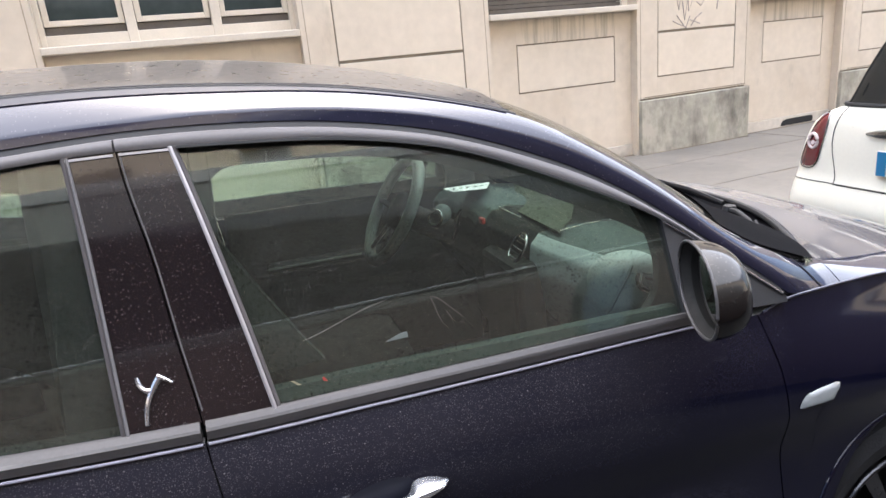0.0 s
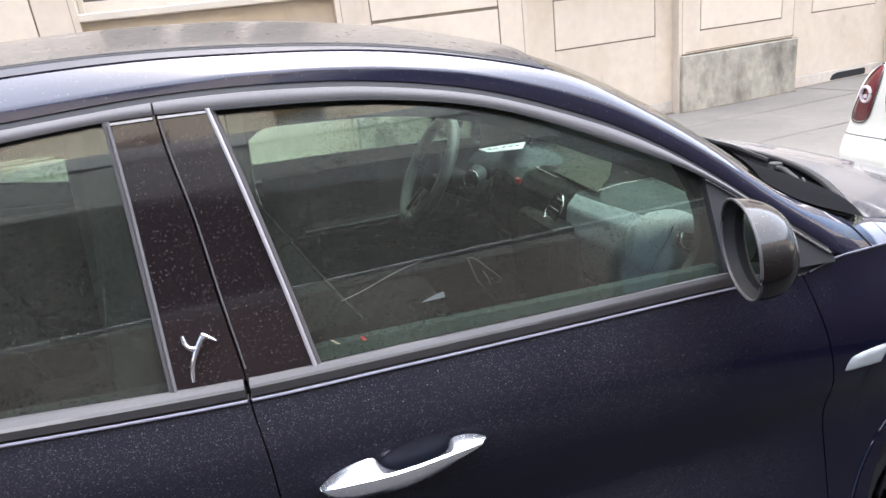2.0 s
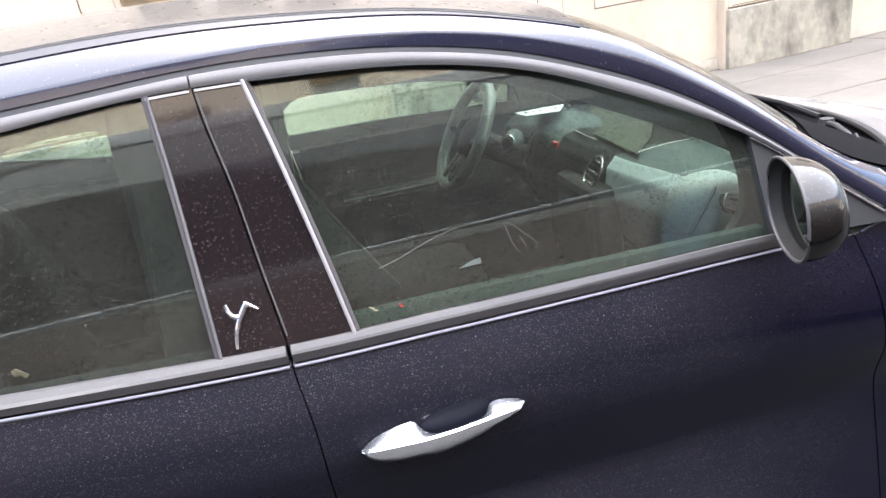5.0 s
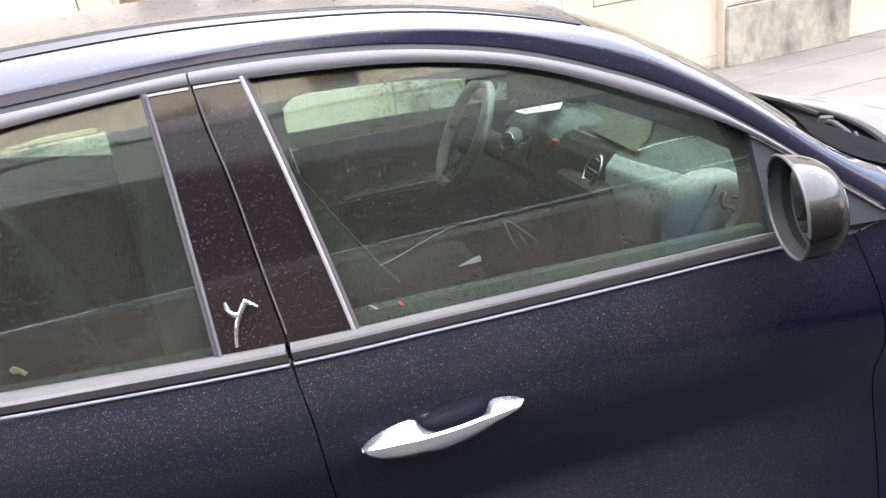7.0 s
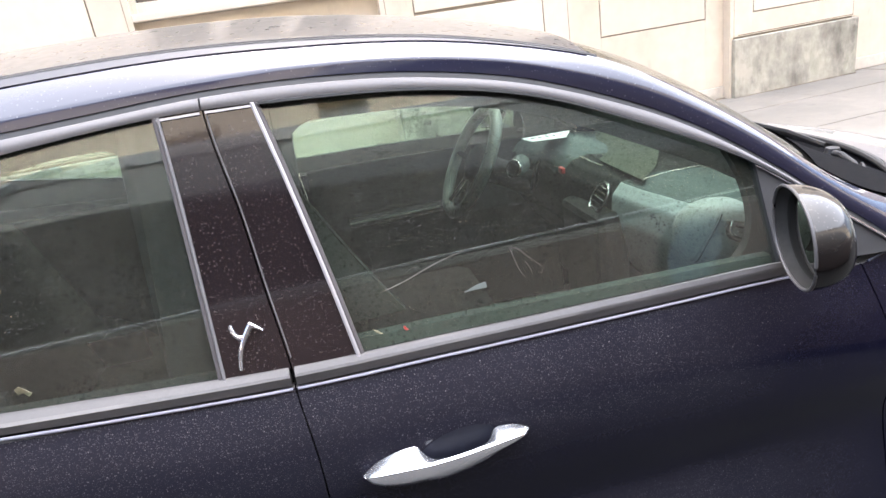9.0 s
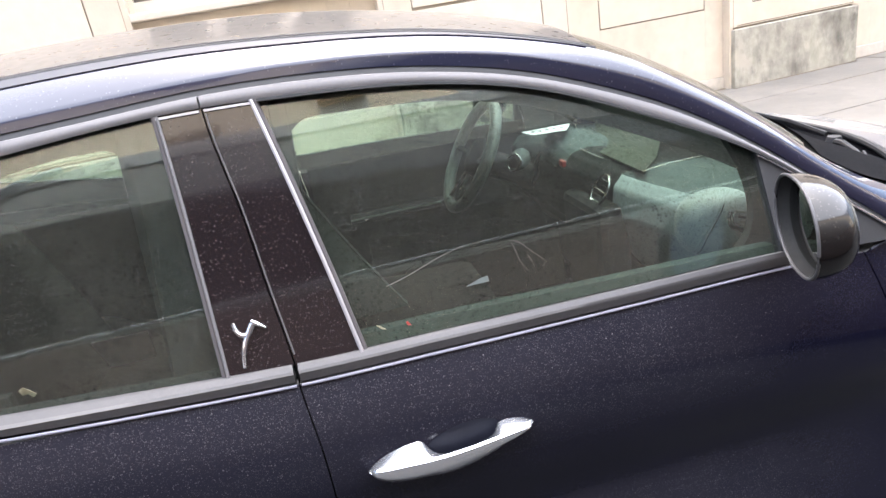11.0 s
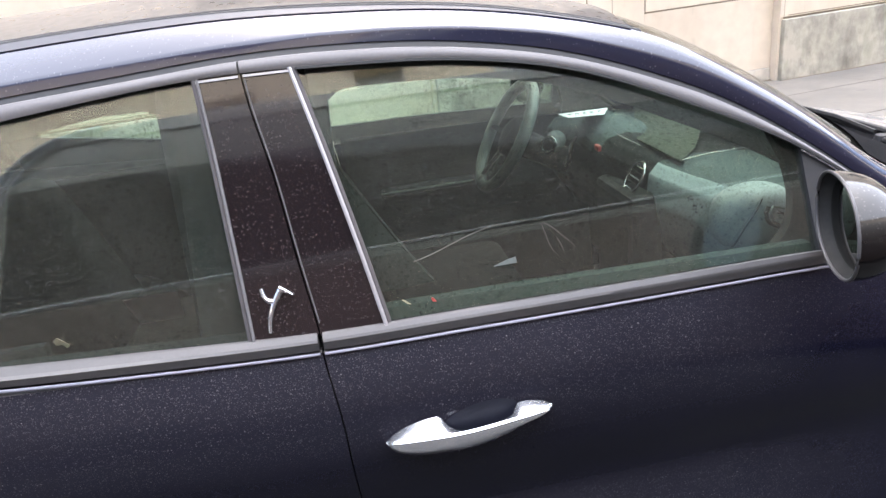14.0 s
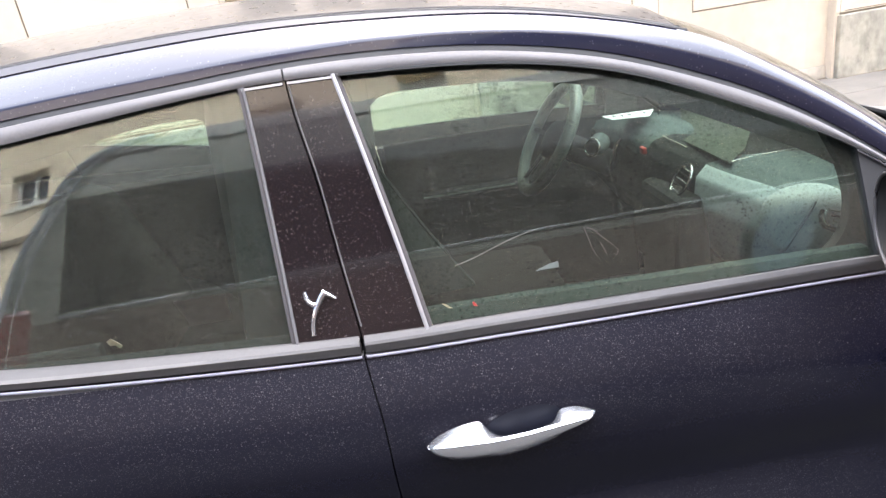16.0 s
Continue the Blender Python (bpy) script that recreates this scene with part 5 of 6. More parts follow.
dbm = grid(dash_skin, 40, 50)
# Tones by zone: the driver's hood is coloured paler because it catches light.
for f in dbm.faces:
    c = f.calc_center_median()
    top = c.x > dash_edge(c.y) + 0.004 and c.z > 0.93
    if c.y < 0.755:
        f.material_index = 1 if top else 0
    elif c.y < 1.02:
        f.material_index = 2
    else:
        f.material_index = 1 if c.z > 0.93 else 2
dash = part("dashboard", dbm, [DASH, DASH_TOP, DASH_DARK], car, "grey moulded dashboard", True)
part("dash_mat", prism([(0.93, 0.95, 0.972), (1.125, 1.42, 0.972), (1.18, 1.42, 0.972), (1.14, 1.15, 0.972), (1.17, 1.01, 0.972), (1.02, 0.77, 0.972), (0.92, 0.66, 0.972)], (0, 0, -0.004)), OLIVE, dash, "olive anti-slip mat")
part("dash_bead", tube([(0.898, 1.075, 0.978), (0.897, 0.96, 0.977), (0.898, 0.855, 0.976)], 0.003, 6), PALE_EDGE, dash)
# Bright rod standing in for a thin reflection above the dash.
part("dash_reflection_line", tube([(0.925, 0.664, 0.974), (1.023, 0.691, 0.972), (1.13, 0.70, 0.968)], 0.0022, 6), PALE_EDGE, dash)
part("centre_stack", boxed(0.80, 0.9, 0.70, 0.98, 0.50, 0.875, 0.025), DASH_DARK, dash, "dark centre console stack")
part("lower_dash", boxed(0.95, 1.2, 0.17, 1.49, 0.42, 0.82, 0.04), DASH_DARK, dash)


def ring(c, r, n, thick, axis, mat, parent, name, label=""):
    m = Vector(axis).to_track_quat("Z", "Y").to_matrix()
    return part(name, tube([Vector(c) + m @ Vector((r * math.cos(k * 2 * math.pi / n), r * math.sin(k * 2 * math.pi / n), 0)) for k in range(n)], thick, 10, closed=True), mat, parent, label, True)


# round air vents
def vent(c, r, axis):
    v = ring(c, r, 28, 0.0042, axis, DARK_CHROME, dash, "air_vent", "round air vent with a bright ring")
    m = Vector(axis).to_track_quat("Z", "Y").to_matrix()
    for k in range(-2, 3):
        h = math.sqrt(max(0, r * r - (k * r / 3) ** 2)) * 0.9
        part("vent_vane", tube([Vector(c) + m @ Vector((-h, k * r / 3, -0.004)), Vector(c) + m @ Vector((h, k * r / 3, -0.004))], 0.0025, 5), DASH_DARK if k % 2 else PALE_EDGE, v)
    return v


vent((0.850, 0.79, 0.905), 0.047, (-0.84, 0.06, 0.52))

# rounded end of the dash by the passenger door
def pod(centre, radii, mat, name, label):
    bm = bmesh.new()
    bmesh.ops.create_uvsphere(bm, u_segments=32, v_segments=20, radius=1.0)
    for v in bm.verts:  # squarer than a ball
        v.co = Vector([math.copysign(abs(c) ** 0.82, c) for c in v.co])
    bmesh.ops.transform(bm, matrix=Matrix.Translation(centre) @ Matrix.Diagonal((*radii, 1)), verts=bm.verts)
    return part(name, bm, mat, dash, label, True)


end = pod((0.876, 0.275, 0.952), (0.084, 0.062, 0.070), DASH_PALE, "dash_end", "rounded grey end of the dashboard")
def on_pod(x, z, off=0.003):
    q = max(0.0, 1 - (abs(x - 0.876) / 0.084) ** 2.44 - (abs(z - 0.952) / 0.070) ** 2.44)
    return (x, 0.275 - 0.062 * q ** 0.41 - off, z)


# Arcs on the pod modelling the mirror rim's reflection in the window.
part("rim_reflection_arc", tube([on_pod(0.815 + 0.05 * (k / 14) ** 2, 0.905 + 0.100 * k / 14, 0.001) for k in range(15)], 0.0014, 6), DASH_DARK, end)
part("rim_reflection_arc", tube([on_pod(0.809 + 0.05 * (k / 14) ** 2, 0.905 + 0.098 * k / 14, 0.0) for k in range(15)], 0.0011, 6), LEATHER, end)
ring_c = [on_pod(x, z) for x, z in ((0.872, 0.991), (0.866, 0.982), (0.866, 0.970), (0.872, 0.960), (0.888, 0.951), (0.914, 0.938))]
outlet = part("air_vent", tube(ring_c, 0.0042, 8), DASH_DARK, end, "small side air vent", True)
part("vent_rim", tube([on_pod(x, z, 0.006) for x, z in ((0.879, 0.993), (0.873, 0.983), (0.873, 0.971), (0.878, 0.963), (0.893, 0.954))], 0.0016, 6), PALE_EDGE, outlet)
for k in range(3):
    part("vent_vane", tube([on_pod(0.884 + 0.003 * k, 0.990 - 0.011 * k), on_pod(0.910, 0.981 - 0.011 * k)], 0.0025, 6), DASH_DARK if k % 2 else LEATHER, outlet)

# instrument ring and warning button
part("warning_button", boxed(0.764, 0.776, 0.840, 0.868, 0.980, 0.998, 0.003), RED_GLOW, dash, "red warning button")
lock = ring((0.669, 1.0, 0.983), 0.025, 24, 0.0045, (-0.7, -0.5, 0.35), DARK_CHROME, dash, "column_ring", "bright ring on the steering column")
part("column_shroud", tube([(0.672, 1.003, 0.980), (0.70, 1.05, 0.972), (0.73, 1.12, 0.965)], lambda t: 0.022 + 0.010 * t, 16), DASH_TOP, dash, "grey shroud of the steering column", True)
part("ring_face", tube([(0.6655, 0.9945, 0.984), (0.6665, 0.996, 0.984)], 0.017, 16), DASH_DARK, lock)
part("stalk", tube([(0.748, 0.97, 1.004), (0.733, 0.97, 0.985), (0.722, 0.97, 0.945), (0.709, 0.97, 0.915)], lambda t: 0.004 + 0.005 * math.sin(math.pi * t), 8), DARK_CHROME, dash, "bright gear selector edge", True)

# steering wheel
SW = Vector((0.585, 1.21, 0.985))
axis = Vector((-0.86, 0, 0.5)).normalized()
swm = axis.to_track_quat("Z", "Y").to_matrix()
sw = part("steering_wheel", tube([SW + swm @ Vector((0.182 * math.cos(k * math.pi / 24), 0.182 * math.sin(k * math.pi / 24), 0)) for k in range(48)], 0.0195, 12, closed=True), LEATHER, car, "dark leather steering wheel", True)
bmh = bmesh.new()
bmesh.ops.create_uvsphere(bmh, u_segments=20, v_segments=12, radius=1.0)
bmesh.ops.transform(bmh, matrix=Matrix.Translation(SW - axis * 0.02) @ swm.to_4x4() @ Matrix.Diagonal((0.075, 0.07, 0.03, 1)), verts=bmh.verts)
part("hub_pad", bmh, DASH_DARK, sw, "", True)
for a in (0, 180, 250, 290):
    d = swm @ Vector((math.cos(radians(a)), math.sin(radians(a)), 0))
    part("spoke", tube([SW + d * 0.05 - axis * 0.015, SW + d * 0.175], 0.013, 8, flat=0.6), RIM if a in (250, 290) else DASH_DARK, sw, "", True)
part("column", tube([SW - axis * 0.03, SW - axis * 0.24], 0.045, 14), DASH_DARK, sw, "", True)

# paper ticket on the dash
def slip(u, v):
    a, b = Vector((0.763, 1.19, 1.033)), Vector((0.944, 1.21, 1.026))
    d, c = Vector((0.778, 1.125, 1.03)), Vector((0.885, 1.095, 1.03))
    return a.lerp(b, u).lerp(d.lerp(c, u), v)


ticket = tagged(part("parking_ticket", solid(grid(slip, 6, 3), (0, 0, -0.001)), PAPER), "white paper ticket lying on the dashboard", "ticket")
for k in range(5):
    c = Vector(slip(0.15 + 0.17 * k, 0.45)) + Vector((0, 0, 0.0008))
    part("print_bar", prism([(c.x - 0.006, c.y - 0.010, c.z), (c.x + 0.006, c.y - 0.008, c.z), (c.x + 0.006, c.y + 0.008, c.z), (c.x - 0.006, c.y + 0.006, c.z)], (0, 0, 0.0004)), INK, ticket)


def cushion(x0, x1, y0, y1, z0, z1, r, lean=0.0, name="cushion", parent=None, label=""):
    bm = boxed(x0, x1, y0, y1, z0, z1, r)
    for v in bm.verts:
        v.co.x += lean * (v.co.z - z0)
    return part(name, bm, CLOTH, parent, label, True)


def seat(y):
    s = part("front_seat", boxed(0.08, 0.56, y - 0.24, y + 0.24, 0.24, 0.40, 0.04), CLOTH, car, "black cloth front seat", True)
    cushion(0.02, 0.58, y - 0.25, y + 0.25, 0.40, 0.55, 0.06, 0, "seat_cushion", s)
    cushion(0.02, 0.16, y - 0.23, y + 0.23, 0.50, 1.06, 0.06, -0.34, "backrest", s)
    cushion(-0.20, -0.10, y - 0.13, y + 0.13, 1.10, 1.27, 0.045, -0.2, "headrest", s)
    part("headrest_post", tube([(-0.14, y - 0.05, 1.02), (-0.15, y - 0.05, 1.12)], 0.007, 8), DASH_DARK, s)
    part("headrest_post", tube([(-0.14, y + 0.05, 1.02), (-0.15, y + 0.05, 1.12)], 0.007, 8), DASH_DARK, s)


# moulded cover inside the passenger pillar, flaring out towards the sill
flare = curve([(0.92, 0.215), (1.004, 0.162), (1.065, 0.127), (1.138, 0.088), (1.2, 0.058), (1.3, 0.035)])
def cover(u, v):
    z = mix(0.93, 1.31, v)
    x = mix(0.02, flare(z), u)
    return (x, 0.262 + 0.012 * u * u, z)
part("pillar_cover", solid(grid(cover, 8, 16), (0, 0.02, 0)), COVER, car, "grey-green moulded pillar cover", True)
part("belt_guide", tube([(flare(z) + 0.002, 0.272, z) for z in [mix(1.0, 1.22, k / 14) for k in range(15)]], 0.003, 6), COVER, car)
seat(0.46)
seat(1.20)
rb = part("rear_bench", boxed(-0.92, -0.45, 0.2, 1.46, 0.25, 0.52, 0.05), CLOTH, car, "black cloth rear bench", True)
cushion(-0.86, -0.72, 0.2, 1.46, 0.48, 1.04, 0.06, -0.38, "backrest", rb)

# marks stuck to the outside of the passenger window
def on_glass(x, z):
    return (x, glass_y(x, z) + 0.0045, z)


tagged(part("white_thread", tube([on_glass(mix(0.164, 0.303, t), 1.064 + 0.030 * t + 0.0025 * math.sin(5.0 * t - 2.2)) for t in [k / 16 for k in range(17)]], lambda t: 0.0006 - 0.0003 * t, 6), THREAD, None, "", True),
       "thin white thread clinging to the car window", "thread")
tagged(part("paper_scrap", prism([on_glass(0.291, 1.034), on_glass(0.315, 1.041), on_glass(0.329, 1.0425), on_glass(0.3295, 1.034)], (0, 0.001, 0)), LEATHER),
       "pale paper scrap stuck on the car window", "scrap")
smear = [[(0.380, 1.086), (0.384, 1.072), (0.387, 1.056), (0.392, 1.043), (0.398, 1.036)],
         [(0.384, 1.086), (0.396, 1.079), (0.408, 1.066), (0.421, 1.054), (0.430, 1.044), (0.426, 1.037), (0.420, 1.040)],
         [(0.402, 1.060), (0.408, 1.049), (0.410, 1.038)]]
sm = bmesh.new()
for line in smear:
    tube([on_glass(x, z) for x, z in line], lambda t: 0.0005 - 0.0003 * t, 6, sm)
tagged(part("dust_smear", sm, SMEAR, None, "", True), "curved finger smear in the dust of the car window", "smear")
tagged(part("dead_leaf", prism([on_glass(0.134, 1.010), on_glass(0.140, 1.008), on_glass(0.149, 1.001), on_glass(0.143, 1.002)], (0, 0.001, 0)), LEAF),
       "thin dry leaf sliver on the car window", "leaf")
tagged(part("red_leaf", prism([on_glass(0.182, 1.004), on_glass(0.185, 1.005), on_glass(0.190, 0.998), on_glass(0.184, 0.999)], (0, 0.001, 0)), RED_GLOW),
       "tiny red leaf scrap at the window seal", "leaf")
tagged(part("dry_leaf", prism([(-0.397, 0.062, 1.036), (-0.388, 0.059, 1.041), (-0.374, 0.060, 1.026), (-0.38, 0.061, 1.021), (-0.386, 0.0615, 1.028), (-0.394, 0.062, 1.027)], (0, 0.001, 0)), LEAF),
       "small dry leaf stuck on the rear car window", "leaf")


# ---- cars as stacked rounded outlines ----
def lozenge(cx, cy, a, b, n, k, count=64):
    t = k * 2 * math.pi / count
    c, s = math.cos(t), math.sin(t)
    return cx + a * math.copysign(abs(c) ** (2 / n), c), cy + b * math.copysign(abs(s) ** (2 / n), s)


def stack(levels, lo, hi, steps, cy, count=64, cap_low=False, cap_high=False, n=5.0):
    """A closed hull between two heights; levels gives the rear x, the front x and the half width by height."""
    rear, front, half = levels
    bm = bmesh.new()
    rows = []
    for i in range(steps + 1):
        z = mix(lo, hi, i / steps)
        a, c = (front(z) - rear(z)) / 2, (front(z) + rear(z)) / 2
        rows.append([bm.verts.new((*lozenge(c, cy, a, half(z), n, k, count), z)) for k in range(count)])
    for i in range(steps):
        for k in range(count):
            bm.faces.new((rows[i][k], rows[i][(k + 1) % count], rows[i + 1][(k + 1) % count], rows[i + 1][k]))
    if cap_low:
        bm.faces.new(rows[0][::-1])
    if cap_high:
        bm.faces.new(rows[-1])
    return bm


def simple_wheel(root, x, y, r, sgn):
    bm = bmesh.new()
    bmesh.ops.create_cone(bm, segments=40, radius1=r, radius2=r, depth=0.19, cap_ends=True, matrix=Matrix.Translation((x, y, r)) @ Matrix.Rotation(radians(90), 4, "X"))
    es = [e for e in bm.edges if len(e.link_faces) == 2 and e.calc_face_angle(0) > 1.0]
    bmesh.ops.bevel(bm, geom=es, offset=0.03, segments=3, affect="EDGES")
    w = part("wheel", bm, TYRE, root, "black road wheel", True)
    rm = bmesh.new()
    bmesh.ops.create_cone(rm, segments=32, radius1=r * 0.66, radius2=r * 0.6, depth=0.02, cap_ends=True, matrix=Matrix.Translation((x, y + sgn * 0.095, r)) @ Matrix.Rotation(radians(90), 4, "X"))
    part("rim", rm, RIM, w, "silver wheel rim")
    for k in range(6):
        a = k * math.pi / 3
        part("spoke", tube([(x + 0.03 * math.cos(a), y + sgn * 0.108, r + 0.03 * math.sin(a)), (x + r * 0.6 * math.cos(a), y + sgn * 0.108, r + r * 0.6 * math.sin(a))], 0.014, 6), RIM, w)


# cream compact hatchback ahead
MY = 1.33
mini = thing("parked_car", (5.0, MY, 0.0), "cream white compact hatchback parked ahead with red tail lamps", "car")
m_rear = curve([(0.2, 3.30), (0.35, 3.22), (0.45, 3.20), (0.55, 3.225), (0.62, 3.25), (0.8, 3.265), (0.92, 3.285), (0.97, 3.31), (1.0, 3.34), (1.2, 3.43), (1.38, 3.54), (1.41, 3.62)])
m_front = curve([(0.2, 6.7), (0.5, 6.82), (0.8, 6.75), (0.95, 6.3), (1.0, 5.9), (1.2, 5.5), (1.38, 5.1), (1.41, 5.0)])
m_half = curve([(0.2, 0.78), (0.35, 0.83), (0.55, 0.845), (0.75, 0.82), (0.88, 0.775), (0.95, 0.71), (0.985, 0.63), (1.0, 0.60), (1.2, 0.55), (1.36, 0.50), (1.41, 0.45)])
LEV = (m_rear, m_front, m_half)
mb = part("body", stack(LEV, 0.2, 1.0, 26, MY, 128, True, True, 18), CREAM, mini, "cream white body", True)
part("bumper_line", tube([(*lozenge((m_front(0.58) + m_rear(0.58)) / 2, MY, (m_front(0.58) - m_rear(0.58)) / 2 + 0.001, m_half(0.58) + 0.001, 18, k, 128), 0.58) for k in range(40, 90)], 0.0025, 5), RUBBER, mb)
part("greenhouse", stack(LEV, 1.001, 1.33, 10, MY, 128, False, False, 18), CAR_GLASS, mini, "dark side and rear windows", True)
part("roof", stack(LEV, 1.331, 1.41, 6, MY, 128, True, True, 18), CREAM, mini, "cream roof", True)
part("belt_strip", tube([(*lozenge((m_front(1.0) + m_rear(1.0)) / 2, MY, (m_front(1.0) - m_rear(1.0)) / 2 + 0.003, m_half(1.0) + 0.003, 18, k, 128), 1.003) for k in range(128)], 0.012, 6, closed=True), RUBBER, mini)
for sgn in (-1, 1):
    def lamp(u, v, grow=0.0, push=0.0, inward=0.0):
        a = u * 2 * math.pi
        ys = 0.662 + (0.052 - 0.024 * math.sin(a)) * v * math.copysign(abs(math.cos(a)) ** 0.6, math.cos(a)) * (1 + grow)
        z = 0.805 + 0.150 * v * math.copysign(abs(math.sin(a)) ** 0.7, math.sin(a)) * (1 + grow)
        ys += 0.04 * (0.805 - z) / 0.155 - inward
        half = m_half(z)
        q = min(0.999, abs(ys) / half)
        c = (1 - q ** 18) ** (1 / 18)
        mid, a2 = (m_front(z) + m_rear(z)) / 2, (m_front(z) - m_rear(z)) / 2
        return (mid - a2 * c - 0.004 - push - 0.012 * (1 - v ** 3), MY + sgn * ys, z)
    lb = grid(lamp, 36, 5, close_u=True)
    bmesh.ops.remove_doubles(lb, verts=lb.verts, dist=0.0005)
    tl = part("tail_lamp", lb, RED_LENS, mini, "upright red tail lamp", True)
    part("lamp_ring", tube([Vector(lamp(k / 36, 1.0, 0.05)) for k in range(36)], 0.004, 6, closed=True), DARK_CHROME, tl)
    eye = Vector(lamp(0, 0.0))
    bull = [eye + Vector((-0.002, 0.036 * math.cos(k * math.pi / 14) * 0.8, 0.040 * math.sin(k * math.pi / 14))) for k in range(28)]
    part("lens_ring", tube(bull, 0.009, 8, closed=True), PALE_LENS, tl, "pale ring inside the red lens", True)
    part("bulb_eye", tube([eye + Vector((0.002, 0, -0.01)), eye + Vector((-0.006, 0, -0.01))], 0.012, 14), PALE_LENS, tl)
    for x in (3.95, 6.15):
        simple_wheel(mini, x, MY + sgn * 0.76, 0.30, sgn)
def on_rear(y, z, off=0.004):
    q = min(0.999, abs(y) / m_half(z))
    c = (1 - q ** 18) ** (1 / 18)
    mid, a2 = (m_front(z) + m_rear(z)) / 2, (m_front(z) - m_rear(z)) / 2
    return Vector((mid - a2 * c - off, MY + y, z))
part("tailgate_joint", tube([on_rear(0.52 + 0.03 * math.sin(4 * t), mix(0.99, 0.60, t), 0.001) for t in [k / 16 for k in range(17)]] + [on_rear(mix(0.50, -0.50, t), 0.575, 0.001) for t in [k / 20 for k in range(21)]], 0.0025, 5), RUBBER, mb)
part("tailgate_handle", tube([on_rear(mix(0.35, -0.35, k / 12), 0.865 + 0.008 * math.sin(math.pi * k / 12), 0.004) for k in range(13)], lambda t: 0.006 + 0.026 * math.sin(math.pi * t) ** 0.5, 8, flat=1.0), DARK_CHROME, mini, "chrome tailgate handle bar", True)
plate = part("number_plate", boxed(3.235, 3.247, MY - 0.25, MY + 0.25, 0.66, 0.79, 0.003), PLATE, mini, "white plate with a blue end band")
part("plate_band", boxed(3.231, 3.236, MY + 0.198, MY + 0.248, 0.663, 0.787), PLATE_BLUE, plate)
for k in range(7):
    part("plate_bar", boxed(3.231, 3.236, MY - 0.20 + 0.052 * k, MY - 0.168 + 0.052 * k, 0.675, 0.745), DARK, plate)

# grey windowed van on the other side of the street
VY = -2.75
van = thing("parked_van", (1.3, VY, 0.0), "tall grey windowed van parked across the lane", "van")
v_rear = curve([(0.25, -2.28), (0.5, -2.33), (1.9, -2.33), (2.22, -2.27), (2.40, -2.19), (2.55, -2.10), (2.74, -1.98), (2.86, -1.82), (2.92, -1.68), (2.97, -1.46), (3.03, -1.2), (3.08, -0.9)])
v_front = curve([(0.25, 5.3), (0.6, 5.45), (1.1, 5.4), (1.5, 5.2), (2.2, 4.8), (2.7, 4.5), (3.08, 3.9)])
v_half = curve([(0.25, 0.88), (0.6, 0.92), (1.4, 0.92), (2.3, 0.92), (2.75, 0.915), (2.88, 0.90), (2.97, 0.86), (3.05, 0.76), (3.08, 0.62)])
part("lower_body", stack((v_rear, v_front, v_half), 0.25, 1.93, 26, VY, 120, True, True, 14), VAN_LOWER, van, "dark brown-grey lower van body", True)
part("body", stack((v_rear, v_front, v_half), 1.932, 3.08, 30, VY, 120, True, True, 14), VAN_PAINT, van, "grey van body", True)
for k in range(6):
    x0 = -1.80 + 1.02 * k
    part("side_window", boxed(x0, x0 + 1.02, VY + 0.86, VY + 0.921, 1.97, 2.61, 0.003), CAR_GLASS, van, "dark side window")
part("gutter", tube([(*lozenge((v_front(2.86) + v_rear(2.86)) / 2, VY, (v_front(2.86) - v_rear(2.86)) / 2 + 0.006, v_half(2.86) + 0.004, 14, k, 120), 2.86) for k in range(120)], 0.009, 6, closed=True), VAN_EDGE, van, "pale roof gutter")
part("rub_strip", boxed(-1.7, 2.4, VY + 0.90, VY + 0.935, 1.25, 1.28, 0.01), VAN_PAINT, van)
part("window_bead", tube([(mix(-1.8, 3.4, k / 20), VY + 0.922, mix(1.945, 2.03, k / 20)) for k in range(21)], 0.008, 6), VAN_LINE, van, "pale bead under the windows")
def van_edge(off, lift):
    return [(v_rear(z) + off, VY + v_half(z) + 0.001, z) for z in [mix(1.3, 2.97 - lift, k / 30) for k in range(31)]]
# Pale beads: the van's edge highlights put into colour.
part("edge_highlight", tube(van_edge(0.25, 0.05), 0.007, 6), VAN_LINE, van)
part("edge_highlight", tube(van_edge(0.165, 0.0), 0.018, 6), VAN_LINE, van, "pale bead for the sky highlight on the rear corner")
part("tail_lamp", boxed(-2.30, -1.97, VY + 0.68, VY + 0.926, 1.68, 2.03, 0.04), RED_LENS, van, "tall red tail lamp")
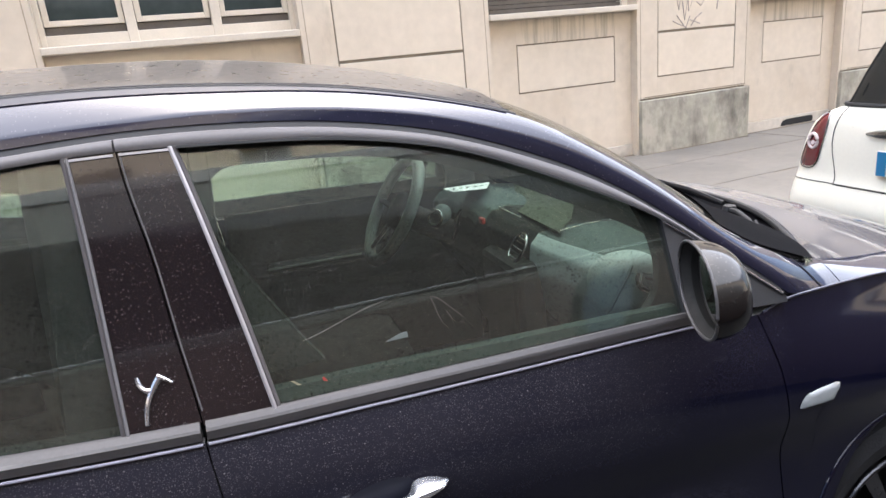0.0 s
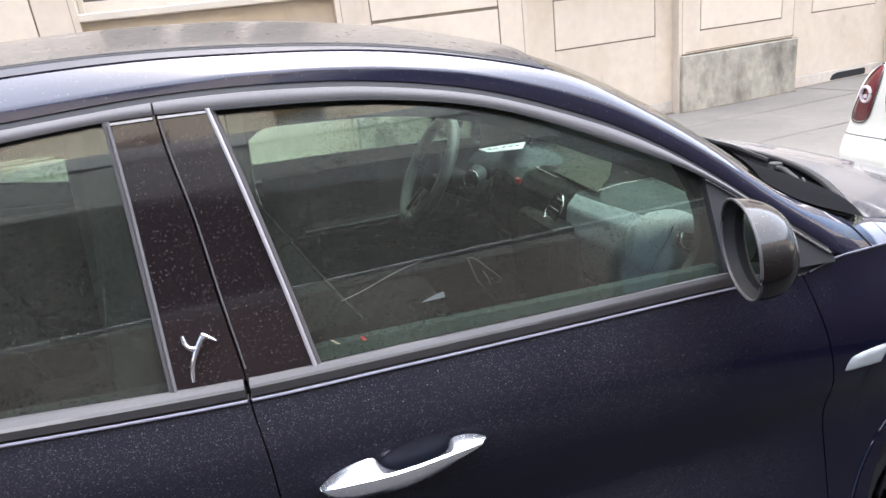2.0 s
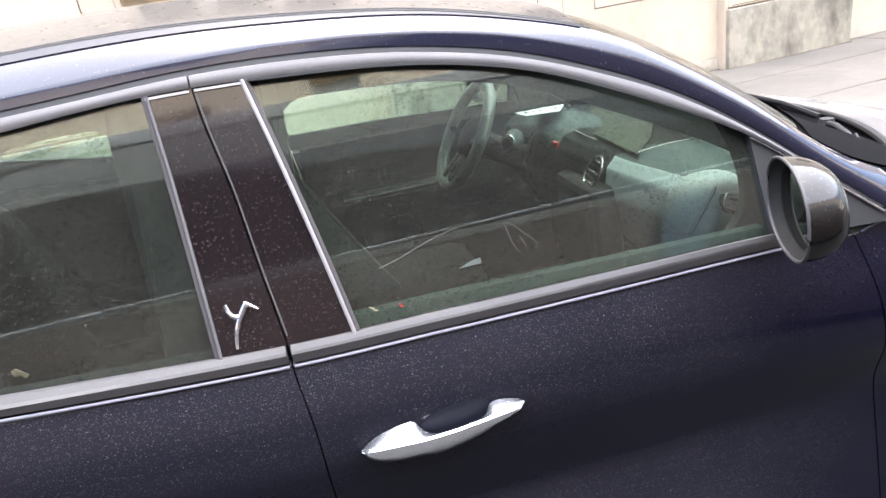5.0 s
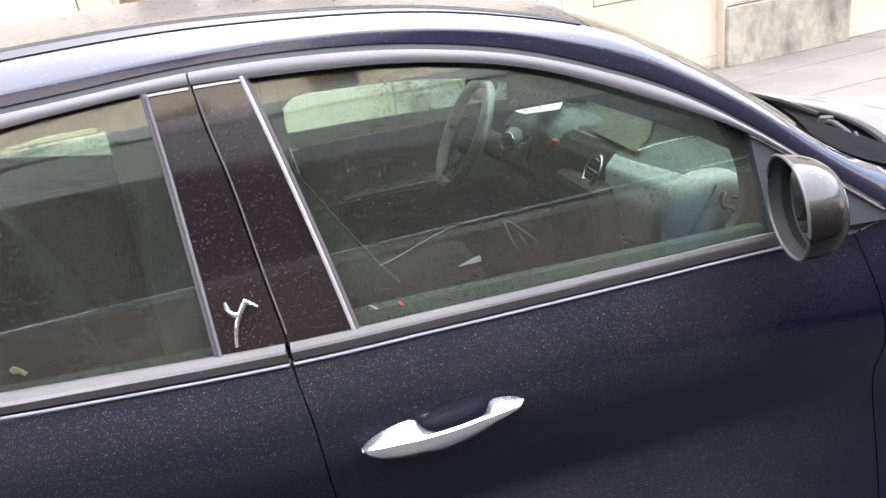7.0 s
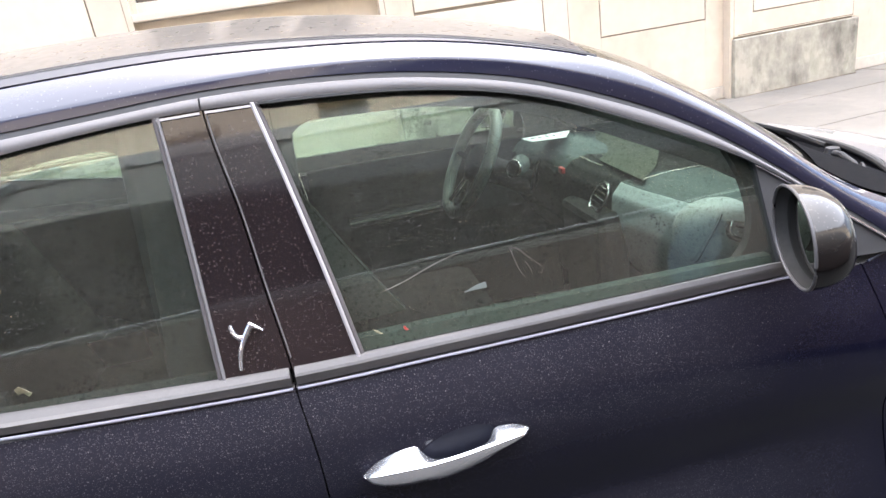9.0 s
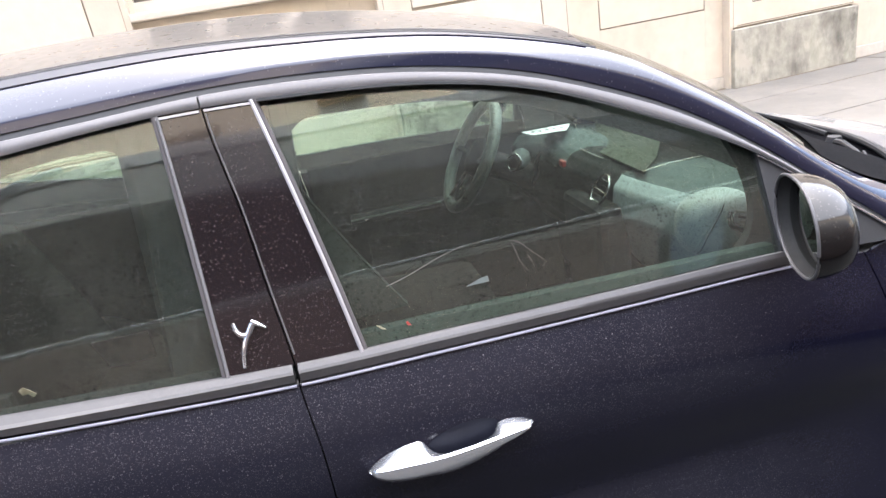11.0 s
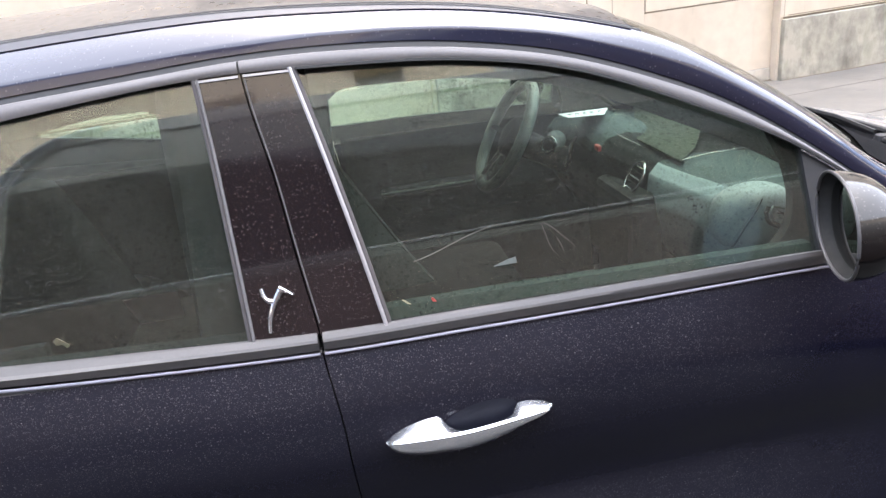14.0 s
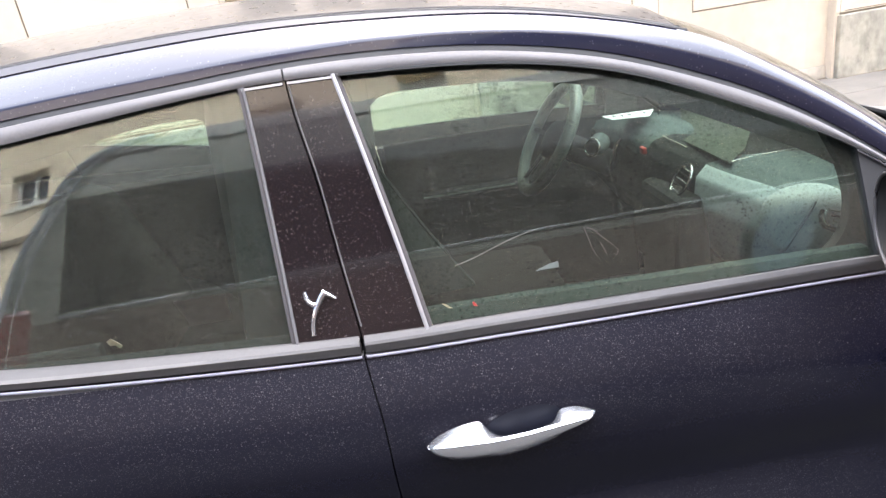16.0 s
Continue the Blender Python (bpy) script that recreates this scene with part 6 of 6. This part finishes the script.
for sgn in (-1, 1):
    for x in (-1.1, 4.0):
        simple_wheel(van, x, VY + sgn * 0.82, 0.34, sgn)

# ---- ochre house across the street ----
house = thing("house", (0, -9.0, 0), "ochre plastered house with white framed windows across the street", "building")
HY = -9.3
wb = bmesh.new()
cols = [-20.1 + 3.2 * k for k in range(14)]
floors = [(4.3, 6.0), (8.5, 9.4)]
xs = [-24.0] + [q for c in cols for q in (c, c + 1.15)] + [30.0]
for i in range(len(xs) - 1):
    if i % 2 == 0:
        box(wb, xs[i], xs[i + 1], HY - 0.4, HY, 0.0, 11.6)
    else:
        zs = [0.0] + [q for fl in floors for q in fl] + [11.6]
        for j in range(0, len(zs), 2):
            box(wb, xs[i], xs[i + 1], HY - 0.4, HY, zs[j], zs[j + 1])
part("wall", turned(wb), FACADE, house, "ochre plaster wall")
# Unseen dark ground floor, added to darken reflections on the door and wing.
part("base_wall", turned(boxed(-24, 30, HY + 0.002, HY + 0.08, 0.0, 3.45, 0.01)), FACADE_BASE, house, "added dark ground floor that darkens reflections in the car")
part("cornice", turned(boxed(-24, 30, HY - 0.3, HY + 0.35, 11.6, 11.9, 0.03)), FACADE_DARK, house)
part("string_course", turned(boxed(-24, 30, HY + 0.002, HY + 0.1, 3.5, 3.68, 0.02)), FACADE_DARK, house)
part("string_course", turned(boxed(-24, 30, HY + 0.002, HY + 0.1, 7.6, 7.75, 0.02)), FACADE_DARK, house)
for c in cols:
    for za, zb in floors:
        w = part("window", turned(boxed(c, c + 1.15, HY - 0.36, HY - 0.3, za, zb)), CAR_GLASS if c < -8 else BLIND, house, "white framed window")
        for a, b in ((c, c + 0.07), (c + 0.54, c + 0.61), (c + 1.08, c + 1.15)):
            part("frame", turned(boxed(a, b, HY - 0.3, HY - 0.2, za, zb, 0.01)), WHITE_PAINT, w)
        part("sill", turned(boxed(c - 0.08, c + 1.23, HY - 0.2, HY + 0.1, za - 0.08, za, 0.01)), WHITE_PAINT, w)
part("roof", turned(boxed(-24, 30, HY - 8, HY + 0.2, 11.9, 12.1, 0.02)), FACADE_DARK, house)
